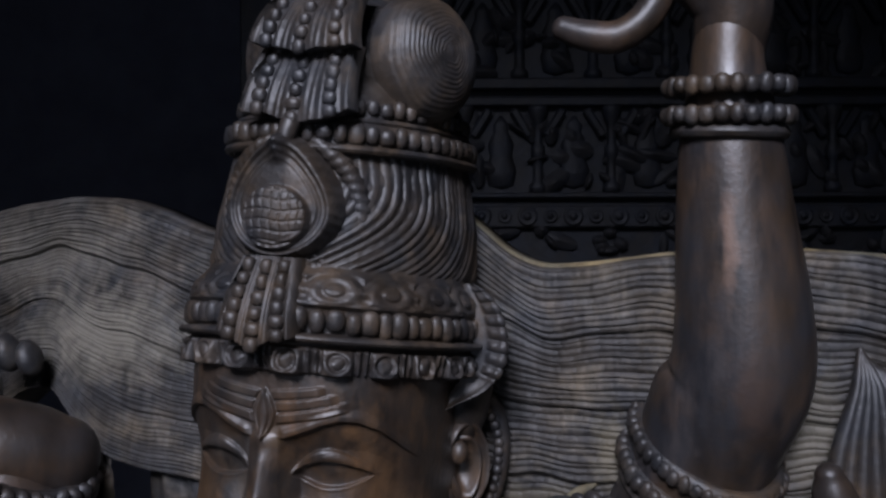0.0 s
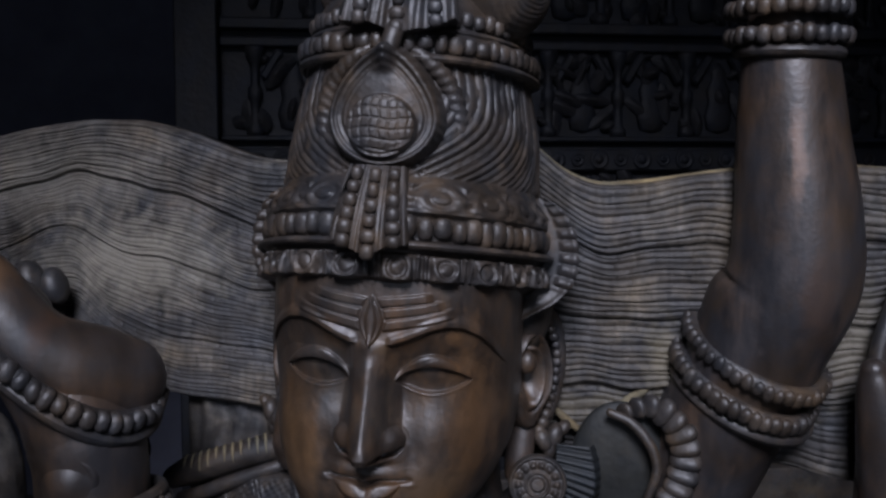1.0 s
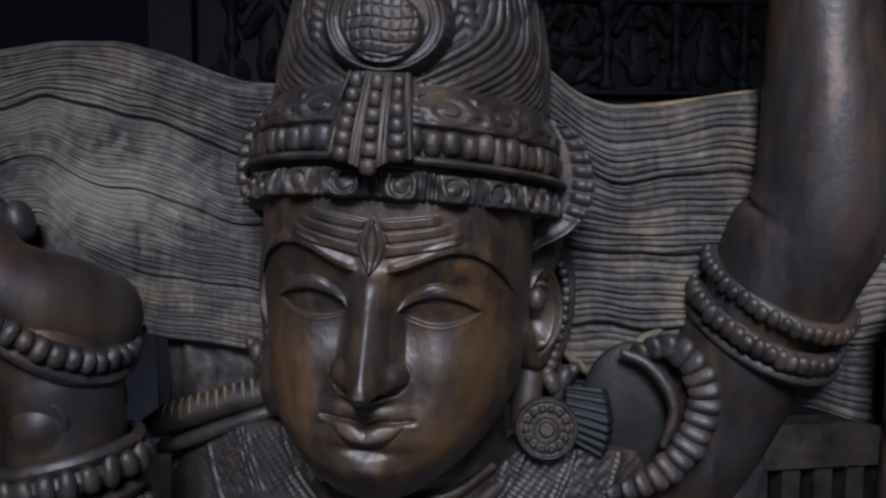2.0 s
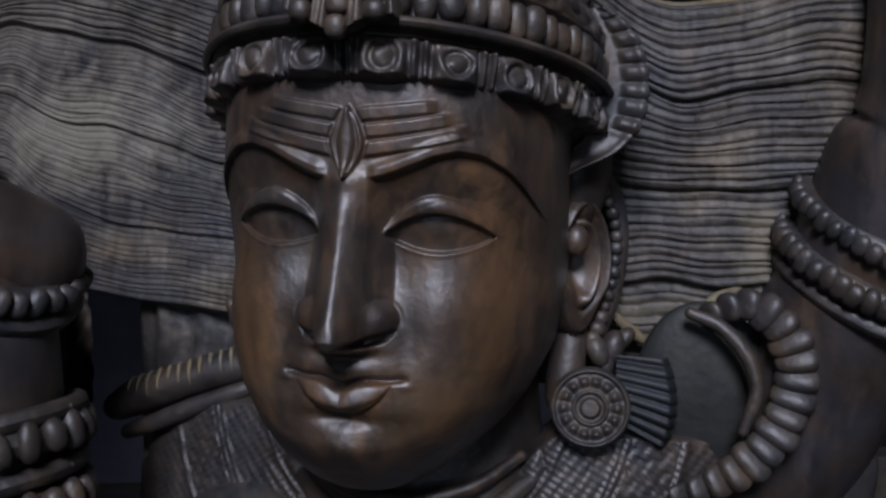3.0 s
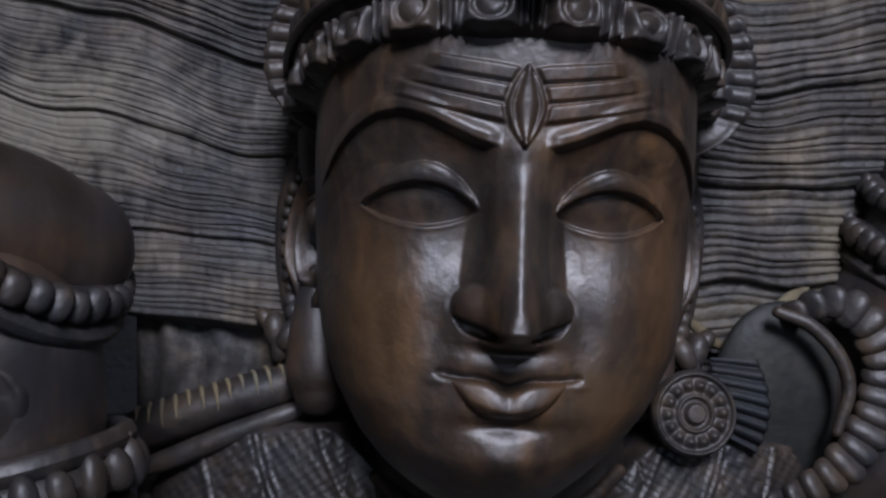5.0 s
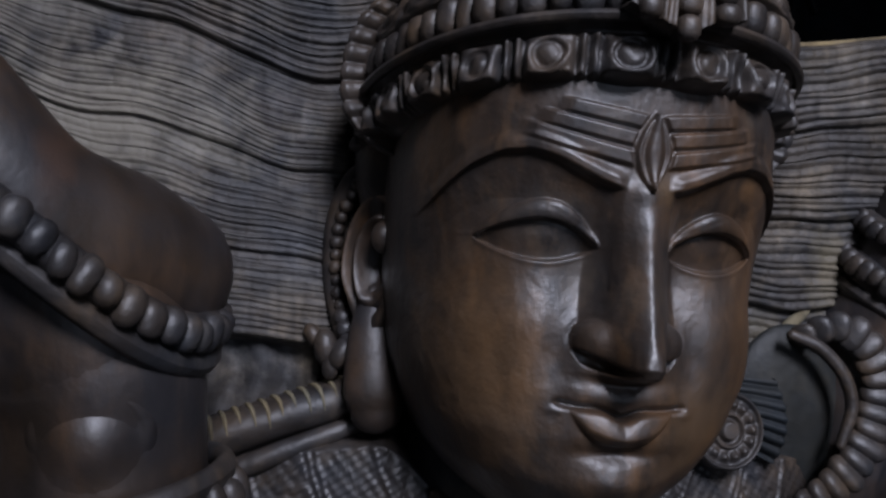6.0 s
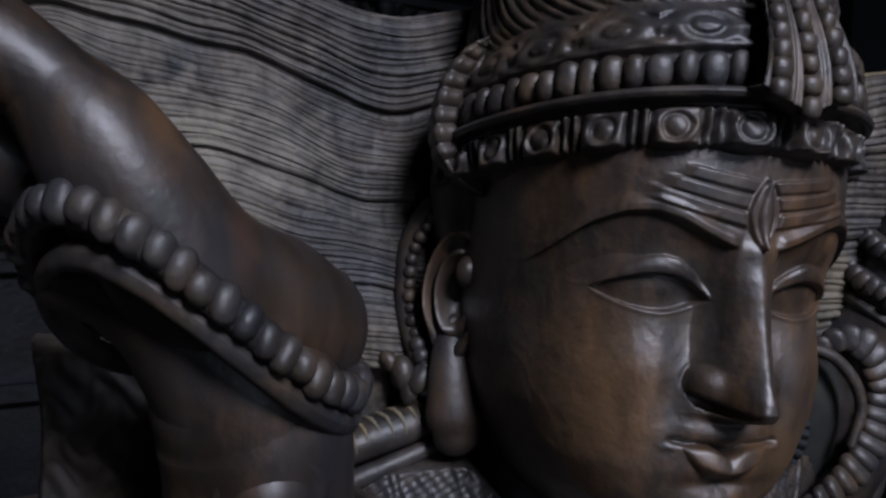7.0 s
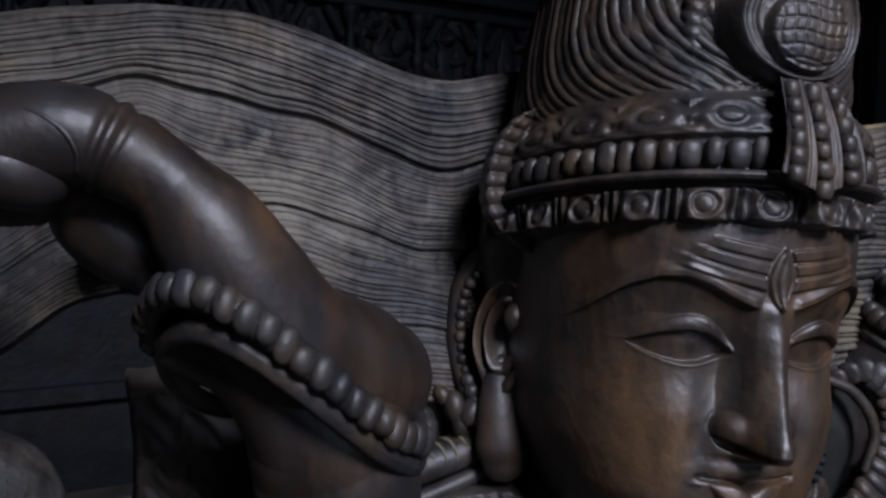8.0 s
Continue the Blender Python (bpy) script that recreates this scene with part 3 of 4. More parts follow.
def build_knots(C):
    """Two coiled buns of hair beside the upper strap."""
    for sgn in (-1, 1):
        c0 = np.array([0.070 if sgn > 0 else -0.036, -0.060, 0.328])
        d = np.array([0.84, -0.52, 0.12]) if sgn > 0 else np.array([-0.62, -0.72, -0.05])
        d /= np.linalg.norm(d)
        e1 = np.cross([0, 0, 1.0], d)
        e1 /= np.linalg.norm(e1)
        e2 = np.cross(d, e1)
        th = np.linspace(0, 2 * math.pi, 96, endpoint=False)
        ro = np.linspace(0.001, 1, 80)
        T, Q = np.meshgrid(th, ro)
        hgt = 0.040 * np.sqrt(np.clip(1 - Q ** 2.6, 0, 1)) + 0.0015 * hump(Q, 0.10)
        coil = np.abs(np.sin((Q * 15 + T / (2 * math.pi) + 0.22 * np.sin(3 * T + Q * 5) + 0.15 * np.sin(7 * T)) * math.pi))
        hgt = hgt + 0.0009 * coil ** 0.8 * step(0.05, 0.2, Q)
        rad = 0.050 * Q
        P = c0 + (rad * np.cos(T))[..., None] * e1 + (rad * np.sin(T))[..., None] * e2 * 1.08 + hgt[..., None] * d
        C.grid(leaned(P), 1, wrap=True)


def build_ears(C):
    for sgn in (-1, 1):
        flip = lambda P, s_=sgn: leaned(P * np.array([s_, 1, 1]) + np.array([0.006 if s_ < 0 else 0.0, 0, 0]))
        # shell: a rolled rim, an inner ridge and a deep hollow
        e1 = np.array([0.62, 0.78, 0.10])
        e1 /= np.linalg.norm(e1)
        d = np.array([0.80, -0.60, 0.05])
        d /= np.linalg.norm(d)
        e2 = np.cross(e1, d)
        e2 = e2 if e2[2] > 0 else -e2
        T, Q = np.meshgrid(np.linspace(0, 2 * math.pi, 96, endpoint=False), np.concatenate([np.linspace(0.001, 1, 44), [1.06, 1.06]]))
        rearward = 0.5 + 0.5 * np.cos(T)
        above = step(-0.98, -0.35, np.sin(T))
        H = 0.0085 * above * hump(Q - 0.90, 0.12) * (0.35 + 0.65 * step(0.1, 0.5, rearward + 0.4 * np.clip(np.sin(T), 0, 1))) - 0.0110 * (1 - step(0.15, 0.62, Q)) + 0.0062 * hump(Q - 0.58, 0.10) * step(0.25, 0.65, rearward) - 0.0030 * hump(Q - 0.74, 0.06)
        H[-2], H[-1] = -0.004, -0.018
        narrow = 1 - 0.22 * np.clip(-np.sin(T), 0, 1) ** 1.5
        P = np.array([0.1150, -0.004, -0.010]) + (0.0235 * Q * np.cos(T) * narrow)[..., None] * e1 + (np.where(np.sin(T) > 0, 0.0400, 0.0480) * Q * np.sin(T))[..., None] * e2 + H[..., None] * d
        C.grid(flip(P), 0, wrap=True)
        ball(C, (0.112, -0.014, 0.002), (0.0085, 0.008, 0.0105), 0, None, flip, 10, 14)
        # long lobe, slimmer on one side
        slim, rear = (1.0, 0.0) if sgn < 0 else (0.66, 0.010)
        tube(C, [(0.1130, 0.004 + rear, -0.036, 0.010 * slim), (0.1120, 0.003 + rear, -0.054, 0.0150 * slim), (0.1105, rear, -0.074, 0.0185 * slim), (0.1090, rear - 0.003, -0.094, 0.0200 * slim), (0.1075, rear - 0.004, -0.106, 0.0165 * slim)], 3, 24, 50, flat=0.72, put=flip)
        # pearl string behind the ear on its rolled bed, with a bud at its end
        path = bent([(0.112, 0.004, 0.044), (0.126, 0.020, 0.036), (0.137, 0.030, 0.010), (0.137, 0.031, -0.022), (0.131, 0.024, -0.050), (0.126, 0.016, -0.066)], 17)
        for k, p in enumerate(path):
            r_ = 0.0046 + 0.0005 * math.sin(k * 2.7) + 0.0016 * (k > 13)
            ball(C, p, [r_, r_ * 1.08, r_], 1, None, flip, 8, 10, 0.9)
        tube(C, [(0.110, 0.014, 0.048, 0.006), (0.129, 0.028, 0.040, 0.007), (0.1385, 0.037, 0.010, 0.0075), (0.137, 0.037, -0.030, 0.0075), (0.128, 0.025, -0.064, 0.007)], 1, 10, 40, put=flip)
        for x, y, z, r_, tilt in ((0.130, 0.016, -0.074, 0.0105, 0.5), (0.140, 0.024, -0.072, 0.0110, -0.2), (0.147, 0.030, -0.066, 0.0085, -0.7), (0.136, 0.018, -0.083, 0.0080, 0.1)):
            ball(C, (x, y, z), (r_ * 0.72, r_, r_ * 1.15), 1, [[math.cos(tilt), 0, math.sin(tilt)], [0, 1, 0], [-math.sin(tilt), 0, math.cos(tilt)]], flip, 10, 14, 0.9)
        # toothed crest beside the band: a dished plate with pleats along its rim
        rim = bent([(0.120, -0.030, 0.149), (0.131, -0.030, 0.142), (0.1430, -0.030, 0.127), (0.1495, -0.030, 0.105), (0.1480, -0.030, 0.080), (0.136, -0.032, 0.061), (0.114, -0.040, 0.048), (0.104, -0.046, 0.042)], 200)
        root = bent([(0.110, -0.030, 0.148), (0.114, -0.030, 0.137), (0.1190, -0.030, 0.121), (0.1220, -0.030, 0.102), (0.1190, -0.030, 0.080), (0.112, -0.034, 0.064), (0.102, -0.040, 0.051), (0.098, -0.044, 0.044)], 200)
        s_ = np.linspace(0, 1, 200)[None, :]
        q = np.linspace(0, 1, 26)[:, None]
        pleat = np.abs(np.sin((s_ * 12.5 + 0.05 * np.sin(s_ * 40)) * math.pi)) ** 0.6 * step(0.03, 0.08, s_) * (1 - step(0.60, 0.68, s_))
        face = root[None] * (1 - q[..., None]) + rim[None] * q[..., None]
        out = (rim - root) / (np.linalg.norm(rim - root, axis=1)[:, None] + 1e-9)
        face = face + out[None] * (0.0022 * pleat * step(0.6, 1.0, q))[..., None]
        dish = 0.003 * np.sin(q * math.pi) * (1 - step(0.75, 1.0, q)) - 0.0042 * pleat * step(0.40, 0.62, q) * (1 - 0.6 * step(0.86, 1.0, q))
        face = face + (dish + 0 * s_)[..., None] * np.array([0, 1.0, 0])
        wall = []
        for k, (back, curl) in enumerate(((0.006, 0.000), (0.016, -0.002), (0.030, -0.005), (0.046, -0.012), (0.060, -0.022))):
            wall.append(face[-1] + np.array([0, back, 0]) + out * curl + np.array([0, 0, -0.10 * back]))
        C.grid(flip(np.concatenate([face, np.array(wall)]) - np.array([0.004 if sgn < 0 else 0.0, 0, 0])), 1)
        ball(C, (0.108, 0.014, 0.058), (0.024, 0.036, 0.056), 1, None, flip, 12, 14)


def build_earring(C):
    c0 = np.array([0.121, -0.012, -0.114])
    d = np.array([0.05, -0.98, 0.10])
    d /= np.linalg.norm(d)
    e1 = np.cross([0, 0, 1.0], d)
    e1 /= np.linalg.norm(e1)
    e2 = np.cross(d, e1)
    th = np.linspace(0, 2 * math.pi, 120, endpoint=False)
    ro = np.concatenate([np.linspace(0.001, 1, 50), [1.03, 1.04, 1.0]])
    T, Q = np.meshgrid(th, ro)
    H = 0.008 + 0.005 * (1 - step(0.20, 0.30, Q)) + 0.003 * hump(Q - 0.42, 0.05) + 0.0035 * hump(Q - 0.95, 0.06)
    H += 0.0045 * hump(Q - 0.68, 0.12) * np.abs(np.cos(T * 7)) ** 0.7
    H[-1], H[-2] = -0.004, 0.002
    rad = 0.0252 * Q
    C.grid(c0 + (rad * np.cos(T))[..., None] * e1 + (rad * np.sin(T))[..., None] * e2 + H[..., None] * d, 1, wrap=True)


def build_hair(C):
    """Sheets of flying locks on both sides: stepped layers of combed strands."""
    for side in (-1, 1):
        if side < 0:
            u = np.linspace(-0.80, -0.03, 520)
            top = np.interp(u, [-0.80, -0.62, -0.52, -0.43, -0.36, -0.29, -0.24, -0.20, -0.165, -0.134, -0.084, -0.03], [0.150, 0.175, 0.205, 0.222, 0.229, 0.226, 0.213, 0.197, 0.185, 0.181, 0.192, 0.20])
            low = np.interp(u, [-0.80, -0.60, -0.46, -0.41, -0.365, -0.325, -0.285, -0.234, -0.16, -0.03], [-0.08, -0.06, -0.03, 0.010, 0.020, -0.020, -0.046, -0.056, -0.066, -0.075])
            marks = [0.0, 0.225, 0.48, 0.745, 1.0]
            v0 = 0.052 + 0.10 * np.clip(-0.24 - u, 0, 1)
        else:
            u = np.linspace(0.03, 0.85, 520)
            top = np.interp(u, [0.03, 0.09, 0.123, 0.144, 0.175, 0.221, 0.289, 0.39, 0.459, 0.6, 0.85], [0.24, 0.215, 0.188, 0.168, 0.156, 0.159, 0.168, 0.171, 0.166, 0.150, 0.12])
            low = np.interp(u, [0.03, 0.15, 0.25, 0.347, 0.41, 0.6, 0.85], [-0.12, -0.115, -0.11, -0.112, -0.128, -0.15, -0.18])
            marks = [0.0, 0.27, 0.51, 0.76, 1.0]
            v0 = 0.046 + 0.0 * u
        kern = np.hanning(31)
        kern /= kern.sum()
        top = np.convolve(np.pad(top, 15, "edge"), kern, "valid")
        low = np.convolve(np.pad(low, 15, "edge"), kern, "valid")
        rows_q, tone, start = [], [], []
        strands = [15, 16, 17, 14] if side < 0 else [11, 12, 12, 11]
        for k in range(4):
            fine = np.linspace(0, 1, strands[k] * 9 + 1)
            if k:
                fine = np.concatenate([[0.0], fine[1:]])
            rows_q.append(marks[k] + (marks[k + 1] - marks[k]) * fine)
            tone.append(np.full(len(fine), k)), start.append(fine)
        q, layer_q, inl_q = np.concatenate(rows_q), np.concatenate(tone), np.concatenate(start)
        U, Q = np.meshgrid(u, q)
        _, layer = np.meshgrid(u, layer_q)
        _, inl = np.meshgrid(u, inl_q)
        TOP, LOW = np.meshgrid(top, q)[0], np.meshgrid(low, q)[0]
        count = np.array(strands, float)[layer.astype(int)]
        # the strands swing together, a little less near the rims
        calm = np.sin(math.pi * np.clip(Q, 0, 1)) ** 0.5
        swing = 0.0040 * np.sin(U * 24 + Q * 4 + side) + 0.0022 * np.sin(U * 47 - Q * 7 + 2 * side) + 0.0010 * np.sin(U * 95 + Q * 16)
        if side > 0:
            swing = swing + 0.0036 * np.sin(U * 40 + 1.0 + Q * 3) + 0.0020 * np.sin(U * 108 + Q * 5) * (0.6 + 0.4 * np.sin(U * 21))
        phase = inl * count * (1 + 0.05 * np.sin(U * 6.5 + layer * 2.1 + side)) + 0.13 * np.sin(inl * count * 1.9 + layer * 1.7) * step(0, 0.5, inl * count) + 0.10 * np.sin(U * 17 + inl * 9) * step(0, 0.6, inl * count)
        lock = np.floor(phase)
        single = 0.0009 * np.sin(U * 38 + lock * 2.4 + layer * 1.3) + 0.0006 * np.sin(U * 83 + lock * 4.1)
        W = LOW + (TOP - LOW) * Q + calm * (swing + single * np.abs(np.sin(phase * math.pi)))
        comb = np.abs(np.sin(phase * math.pi)) ** (0.45 + 0.3 * (0.5 + 0.5 * np.sin(lock * 2.9 + layer)))
        each = 0.80 + 0.20 * np.sin(lock * 3.7 + U * 6 + layer)
        depth = (0.0015 + 0.0013 * (1 - inl)) * each * (0.95 + 0.75 * (layer > 2.5) if side < 0 else 1.45)
        bulge = (0.0024 if side < 0 else 0.0032) * (1 - inl) ** 1.2 + 0.002 * np.sin(math.pi * inl)
        rim = step(0, 0.02, Q) * step(0, 0.02, 1 - Q)
        notch = 0.0007 * np.clip(np.sin(U * 310 + lock * 5.0 + 2.0 * np.sin(U * 41 + lock)) * 4 - 3.1, 0, 1)
        V = v0[None, :] + notch - bulge * step(0, 0.012, Q) - depth * comb + 0.010 * (1 - rim) + 0.006 * np.sin(U * 13 + 1.0) + (-0.12 if side > 0 else 0.10) * (W - 0.05)
        front = np.stack([U, V, W], -1)
        back = front[[0, -1]].copy()
        back[..., 1] += 0.04
        whole = np.concatenate([back[:1], front, back[1:], back[:1]])
        if side < 0:
            C.grid(whole, 2)
        else:
            cut = len(whole) - 7
            C.grid(whole[:cut + 1], 2)
            C.grid(whole[cut:], 4)


def beaded_ring(C, centre, major, minor, count, size, core, mat=1, twist=(0, 0, 0)):
    """A bangle: a core torus with beads, on an ellipse."""
    a = np.linspace(0, 2 * math.pi, 121)
    c0, M, m_ = np.array(centre, float), np.array(major, float), np.array(minor, float)
    tw = np.array(twist, float)
    path = c0 + np.cos(a)[:, None] * M + np.sin(a)[:, None] * m_ + (np.sin(a) * np.cos(a))[:, None] * tw
    nrm = np.cross(M, m_)
    nrm /= np.linalg.norm(nrm)
    b = np.linspace(0, 2 * math.pi, 10)
    outw = (path - c0) / np.linalg.norm(path - c0, axis=1)[:, None]
    P = path[None] + core * (np.cos(b)[:, None, None] * outw[None] + np.sin(b)[:, None, None] * nrm * 1.3)
    C.grid(P, mat)
    s = np.concatenate([[0], np.cumsum(np.linalg.norm(np.diff(path, axis=0), axis=1))])
    for k in range(count):
        t = np.interp(k / count * s[-1], s, a)
        p = c0 + math.cos(t) * M + math.sin(t) * m_ + math.sin(t) * math.cos(t) * tw
        o = p - c0
        o /= np.linalg.norm(o)
        tan = -math.sin(t) * M + math.cos(t) * m_
        tan /= np.linalg.norm(tan)
        k3 = 1 + np.array([0.09 * math.sin(k * 5.3), 0.13 * math.sin(k * 7.9 + 1), 0.10 * math.sin(k * 3.7 + 2)])
        tip = 0.16 * math.sin(k * 9.1)
        p = p + (tan * math.sin(k * 11.3) + nrm * math.sin(k * 4.4)) * 0.0007
        ball(C, p + o * core * (0.7 + 0.12 * math.sin(k * 6.1)), np.array(size) * k3, mat, [tan * math.cos(tip) + nrm * math.sin(tip), o, nrm * math.cos(tip) - tan * math.sin(tip)], None, 9, 12, 0.86 + 0.08 * math.sin(k * 8.3))


def build_raised_arm(C):
    """The arm that rises from the elbow, its bangles, and the hand over it."""
    tube(C, [(0.20, 0.110, -0.27, 0.064), (0.250, 0.085, -0.16, 0.061), (0.293, 0.055, -0.06, 0.059), (0.324, 0.026, 0.022, 0.0590), (0.343, 0.011, 0.068, 0.0575), (0.345, 0.004, 0.12, 0.0535), (0.339, 0.000, 0.19, 0.0470), (0.335, -0.004, 0.26, 0.0395), (0.333, -0.004, 0.31, 0.0300), (0.334, -0.004, 0.345, 0.0270)], 5, 64, 200,
         relief=lambda s_, a_: 1 - (0.10 * hump(s_ - 0.555, 0.010) - 0.05 * hump(s_ - 0.525, 0.022)) * hump((a_ + 0.15 + math.pi) % (2 * math.pi) - math.pi, 0.75))
    for z, r_ in ((0.300, 0.0435), (0.277, 0.0440)):
        beaded_ring(C, (0.333, -0.004, z), (r_, 0, -0.001), (0, r_, 0.004), 26, (0.0062, 0.0058, 0.0075), 0.0050)
    beaded_ring(C, (0.334, -0.004, 0.264), (0.0425, 0, -0.002), (0, 0.0425, 0.004), 1, (0.002, 0.002, 0.002), 0.0042)
    for off, n_, sz in ((0.0, 44, 0.0053), (-0.026, 44, 0.0063)):
        beaded_ring(C, (0.317 + off * 0.36, 0.034 - off * 0.3, 0.004 + off), (0.0555, -0.004, -0.024), (0.004, 0.056, 0.025), n_, (sz, sz * 0.95, sz * 1.35), 0.0072)
    beaded_ring(C, (0.306, 0.046, -0.038), (0.0600, -0.004, -0.024), (0.004, 0.056, 0.025), 1, (0.002, 0.002, 0.002), 0.0046)
    # hand bent over, finger pointing away
    tube(C, [(0.334, -0.004, 0.330, 0.028), (0.336, -0.010, 0.365, 0.032), (0.318, -0.016, 0.395, 0.035), (0.290, -0.02, 0.405, 0.033), (0.262, -0.02, 0.398, 0.026)], 3, 24, 40, flat=0.8)
    tube(C, [(0.285, -0.028, 0.385, 0.014), (0.272, -0.032, 0.356, 0.013), (0.250, -0.034, 0.340, 0.013), (0.225, -0.034, 0.342, 0.0125), (0.205, -0.034, 0.349, 0.010)], 3, 16, 40)


def build_lower_arm(C):
    """The arm whose hand is bent back over a slanting beaded bangle."""
    tube(C, [(-0.19, 0.03, -0.36, 0.06), (-0.235, -0.060, -0.33, 0.058), (-0.250, -0.104, -0.25, 0.052), (-0.248, -0.114, -0.15, 0.0470), (-0.248, -0.116, -0.085, 0.0460), (-0.251, -0.119, -0.056, 0.0470), (-0.256, -0.122, -0.040, 0.0450)], 3, 48, 100)
    tube(C, [(-0.2270, -0.096, -0.013, 0.0370), (-0.244, -0.110, -0.006, 0.0415), (-0.264, -0.128, 0.004, 0.0410), (-0.284, -0.144, 0.023, 0.0355), (-0.305, -0.152, 0.053, 0.0320), (-0.323, -0.154, 0.079, 0.0280), (-0.338, -0.154, 0.096, 0.0215), (-0.346, -0.154, 0.103, 0.0205), (-0.366, -0.153, 0.115, 0.0228), (-0.387, -0.152, 0.121, 0.0245), (-0.410, -0.151, 0.118, 0.0250), (-0.436, -0.152, 0.108, 0.0240), (-0.452, -0.152, 0.100, 0.018)], 3, 48, 180,
         relief=lambda s_, a_: 1 + 0 * a_ - 0.08 * hump(s_ - 0.688, 0.007) - 0.08 * hump(s_ - 0.716, 0.006) + 0.04 * hump(s_ - 0.702, 0.006))
    # fingertip that meets the thumb
    tube(C, [(-0.50, -0.100, 0.100, 0.016), (-0.455, -0.114, 0.096, 0.0155), (-0.420, -0.121, 0.090, 0.0140), (-0.404, -0.122, 0.088, 0.0115)], 3, 18, 40)
    beaded_ring(C, (-0.275, -0.119, -0.003), (-0.0725, -0.010, 0.0325), (-0.002, -0.070, 0.019), 46, (0.0062, 0.0066, 0.0086), 0.0062, 1, (0, 0, 0.030))
    beaded_ring(C, (-0.272, -0.117, -0.021), (-0.0705, -0.010, 0.0305), (-0.002, -0.068, 0.019), 1, (0.002, 0.002, 0.002), 0.0050, 1, (0, 0, 0.030))
    for z, sz in ((-0.128, 0.0086), (-0.170, 0.0084)):
        beaded_ring(C, (-0.247, -0.114, z), (0.053, 0, 0.010), (0, 0.054, 0.0), 24, (sz * 0.82, sz * 0.8, sz * 1.35), 0.0075)
    for z in (-0.114, -0.150):
        beaded_ring(C, (-0.247, -0.114, z), (0.054, 0, 0.010), (0, 0.055, 0.0), 1, (0.002, 0.002, 0.002), 0.0050)
    # wrist under the bangle
    tube(C, [(-0.250, -0.118, -0.060, 0.0460), (-0.261, -0.126, -0.029, 0.0430), (-0.286, -0.133, -0.002, 0.0325), (-0.312, -0.134, 0.012, 0.0215), (-0.335, -0.131, 0.016, 0.0140)], 3, 32, 50)
    # hollow of the palm
    ball(C, (-0.258, -0.120, -0.010), (0.046, 0.046, 0.024), 3, [[0.85, 0.1, -0.5], [0, 1, 0], [0.5, 0, 0.85]], None, 18, 24)
    ball(C, (-0.328, -0.104, 0.048), (0.036, 0.036, 0.028), 3, [[0.85, 0.1, -0.5], [0, 1, 0], [0.5, 0, 0.85]], None, 18, 24)
    ball(C, (-0.362, -0.100, 0.070), (0.044, 0.034, 0.026), 3, [[0.85, 0.1, -0.5], [0, 1, 0], [0.5, 0, 0.85]], None, 18, 24)
    # thumb nail with its rim
    nail = [[0.93, 0.10, -0.35], [-0.05, 0.98, 0.15], [0.35, -0.12, 0.93]]
    ball(C, (-0.414, -0.1560, 0.106), (0.0320, 0.0200, 0.0185), 3, nail, None, 20, 30)
    tube(C, [(-0.412, -0.1690, 0.1325, 0.0008), (-0.398, -0.1735, 0.1300, 0.0014), (-0.386, -0.1755, 0.1225, 0.0016), (-0.380, -0.1755, 0.1130, 0.0014), (-0.380, -0.1720, 0.1040, 0.0008)], 3, 8, 30)
    # low carved boss on the forearm, under a curved lip
    th, z = np.meshgrid(np.linspace(-1.15, 1.15, 60), np.linspace(-0.116, -0.048, 60))
    d = np.sqrt((th * 0.046 * 0.85) ** 2 + (z + 0.083) ** 2)
    swell = -0.0016 + 0.0062 * np.exp(-(d / 0.0150) ** 2.4) + 0.0030 * hump(d - 0.0225, 0.0030) * step(-0.092, -0.076, z) * (1 - step(0.55, 0.85, np.abs(th)))
    r = 0.0464 + swell
    C.grid(np.stack([-0.248 + r * np.sin(th), -0.116 - r * np.cos(th), z], -1), 3)


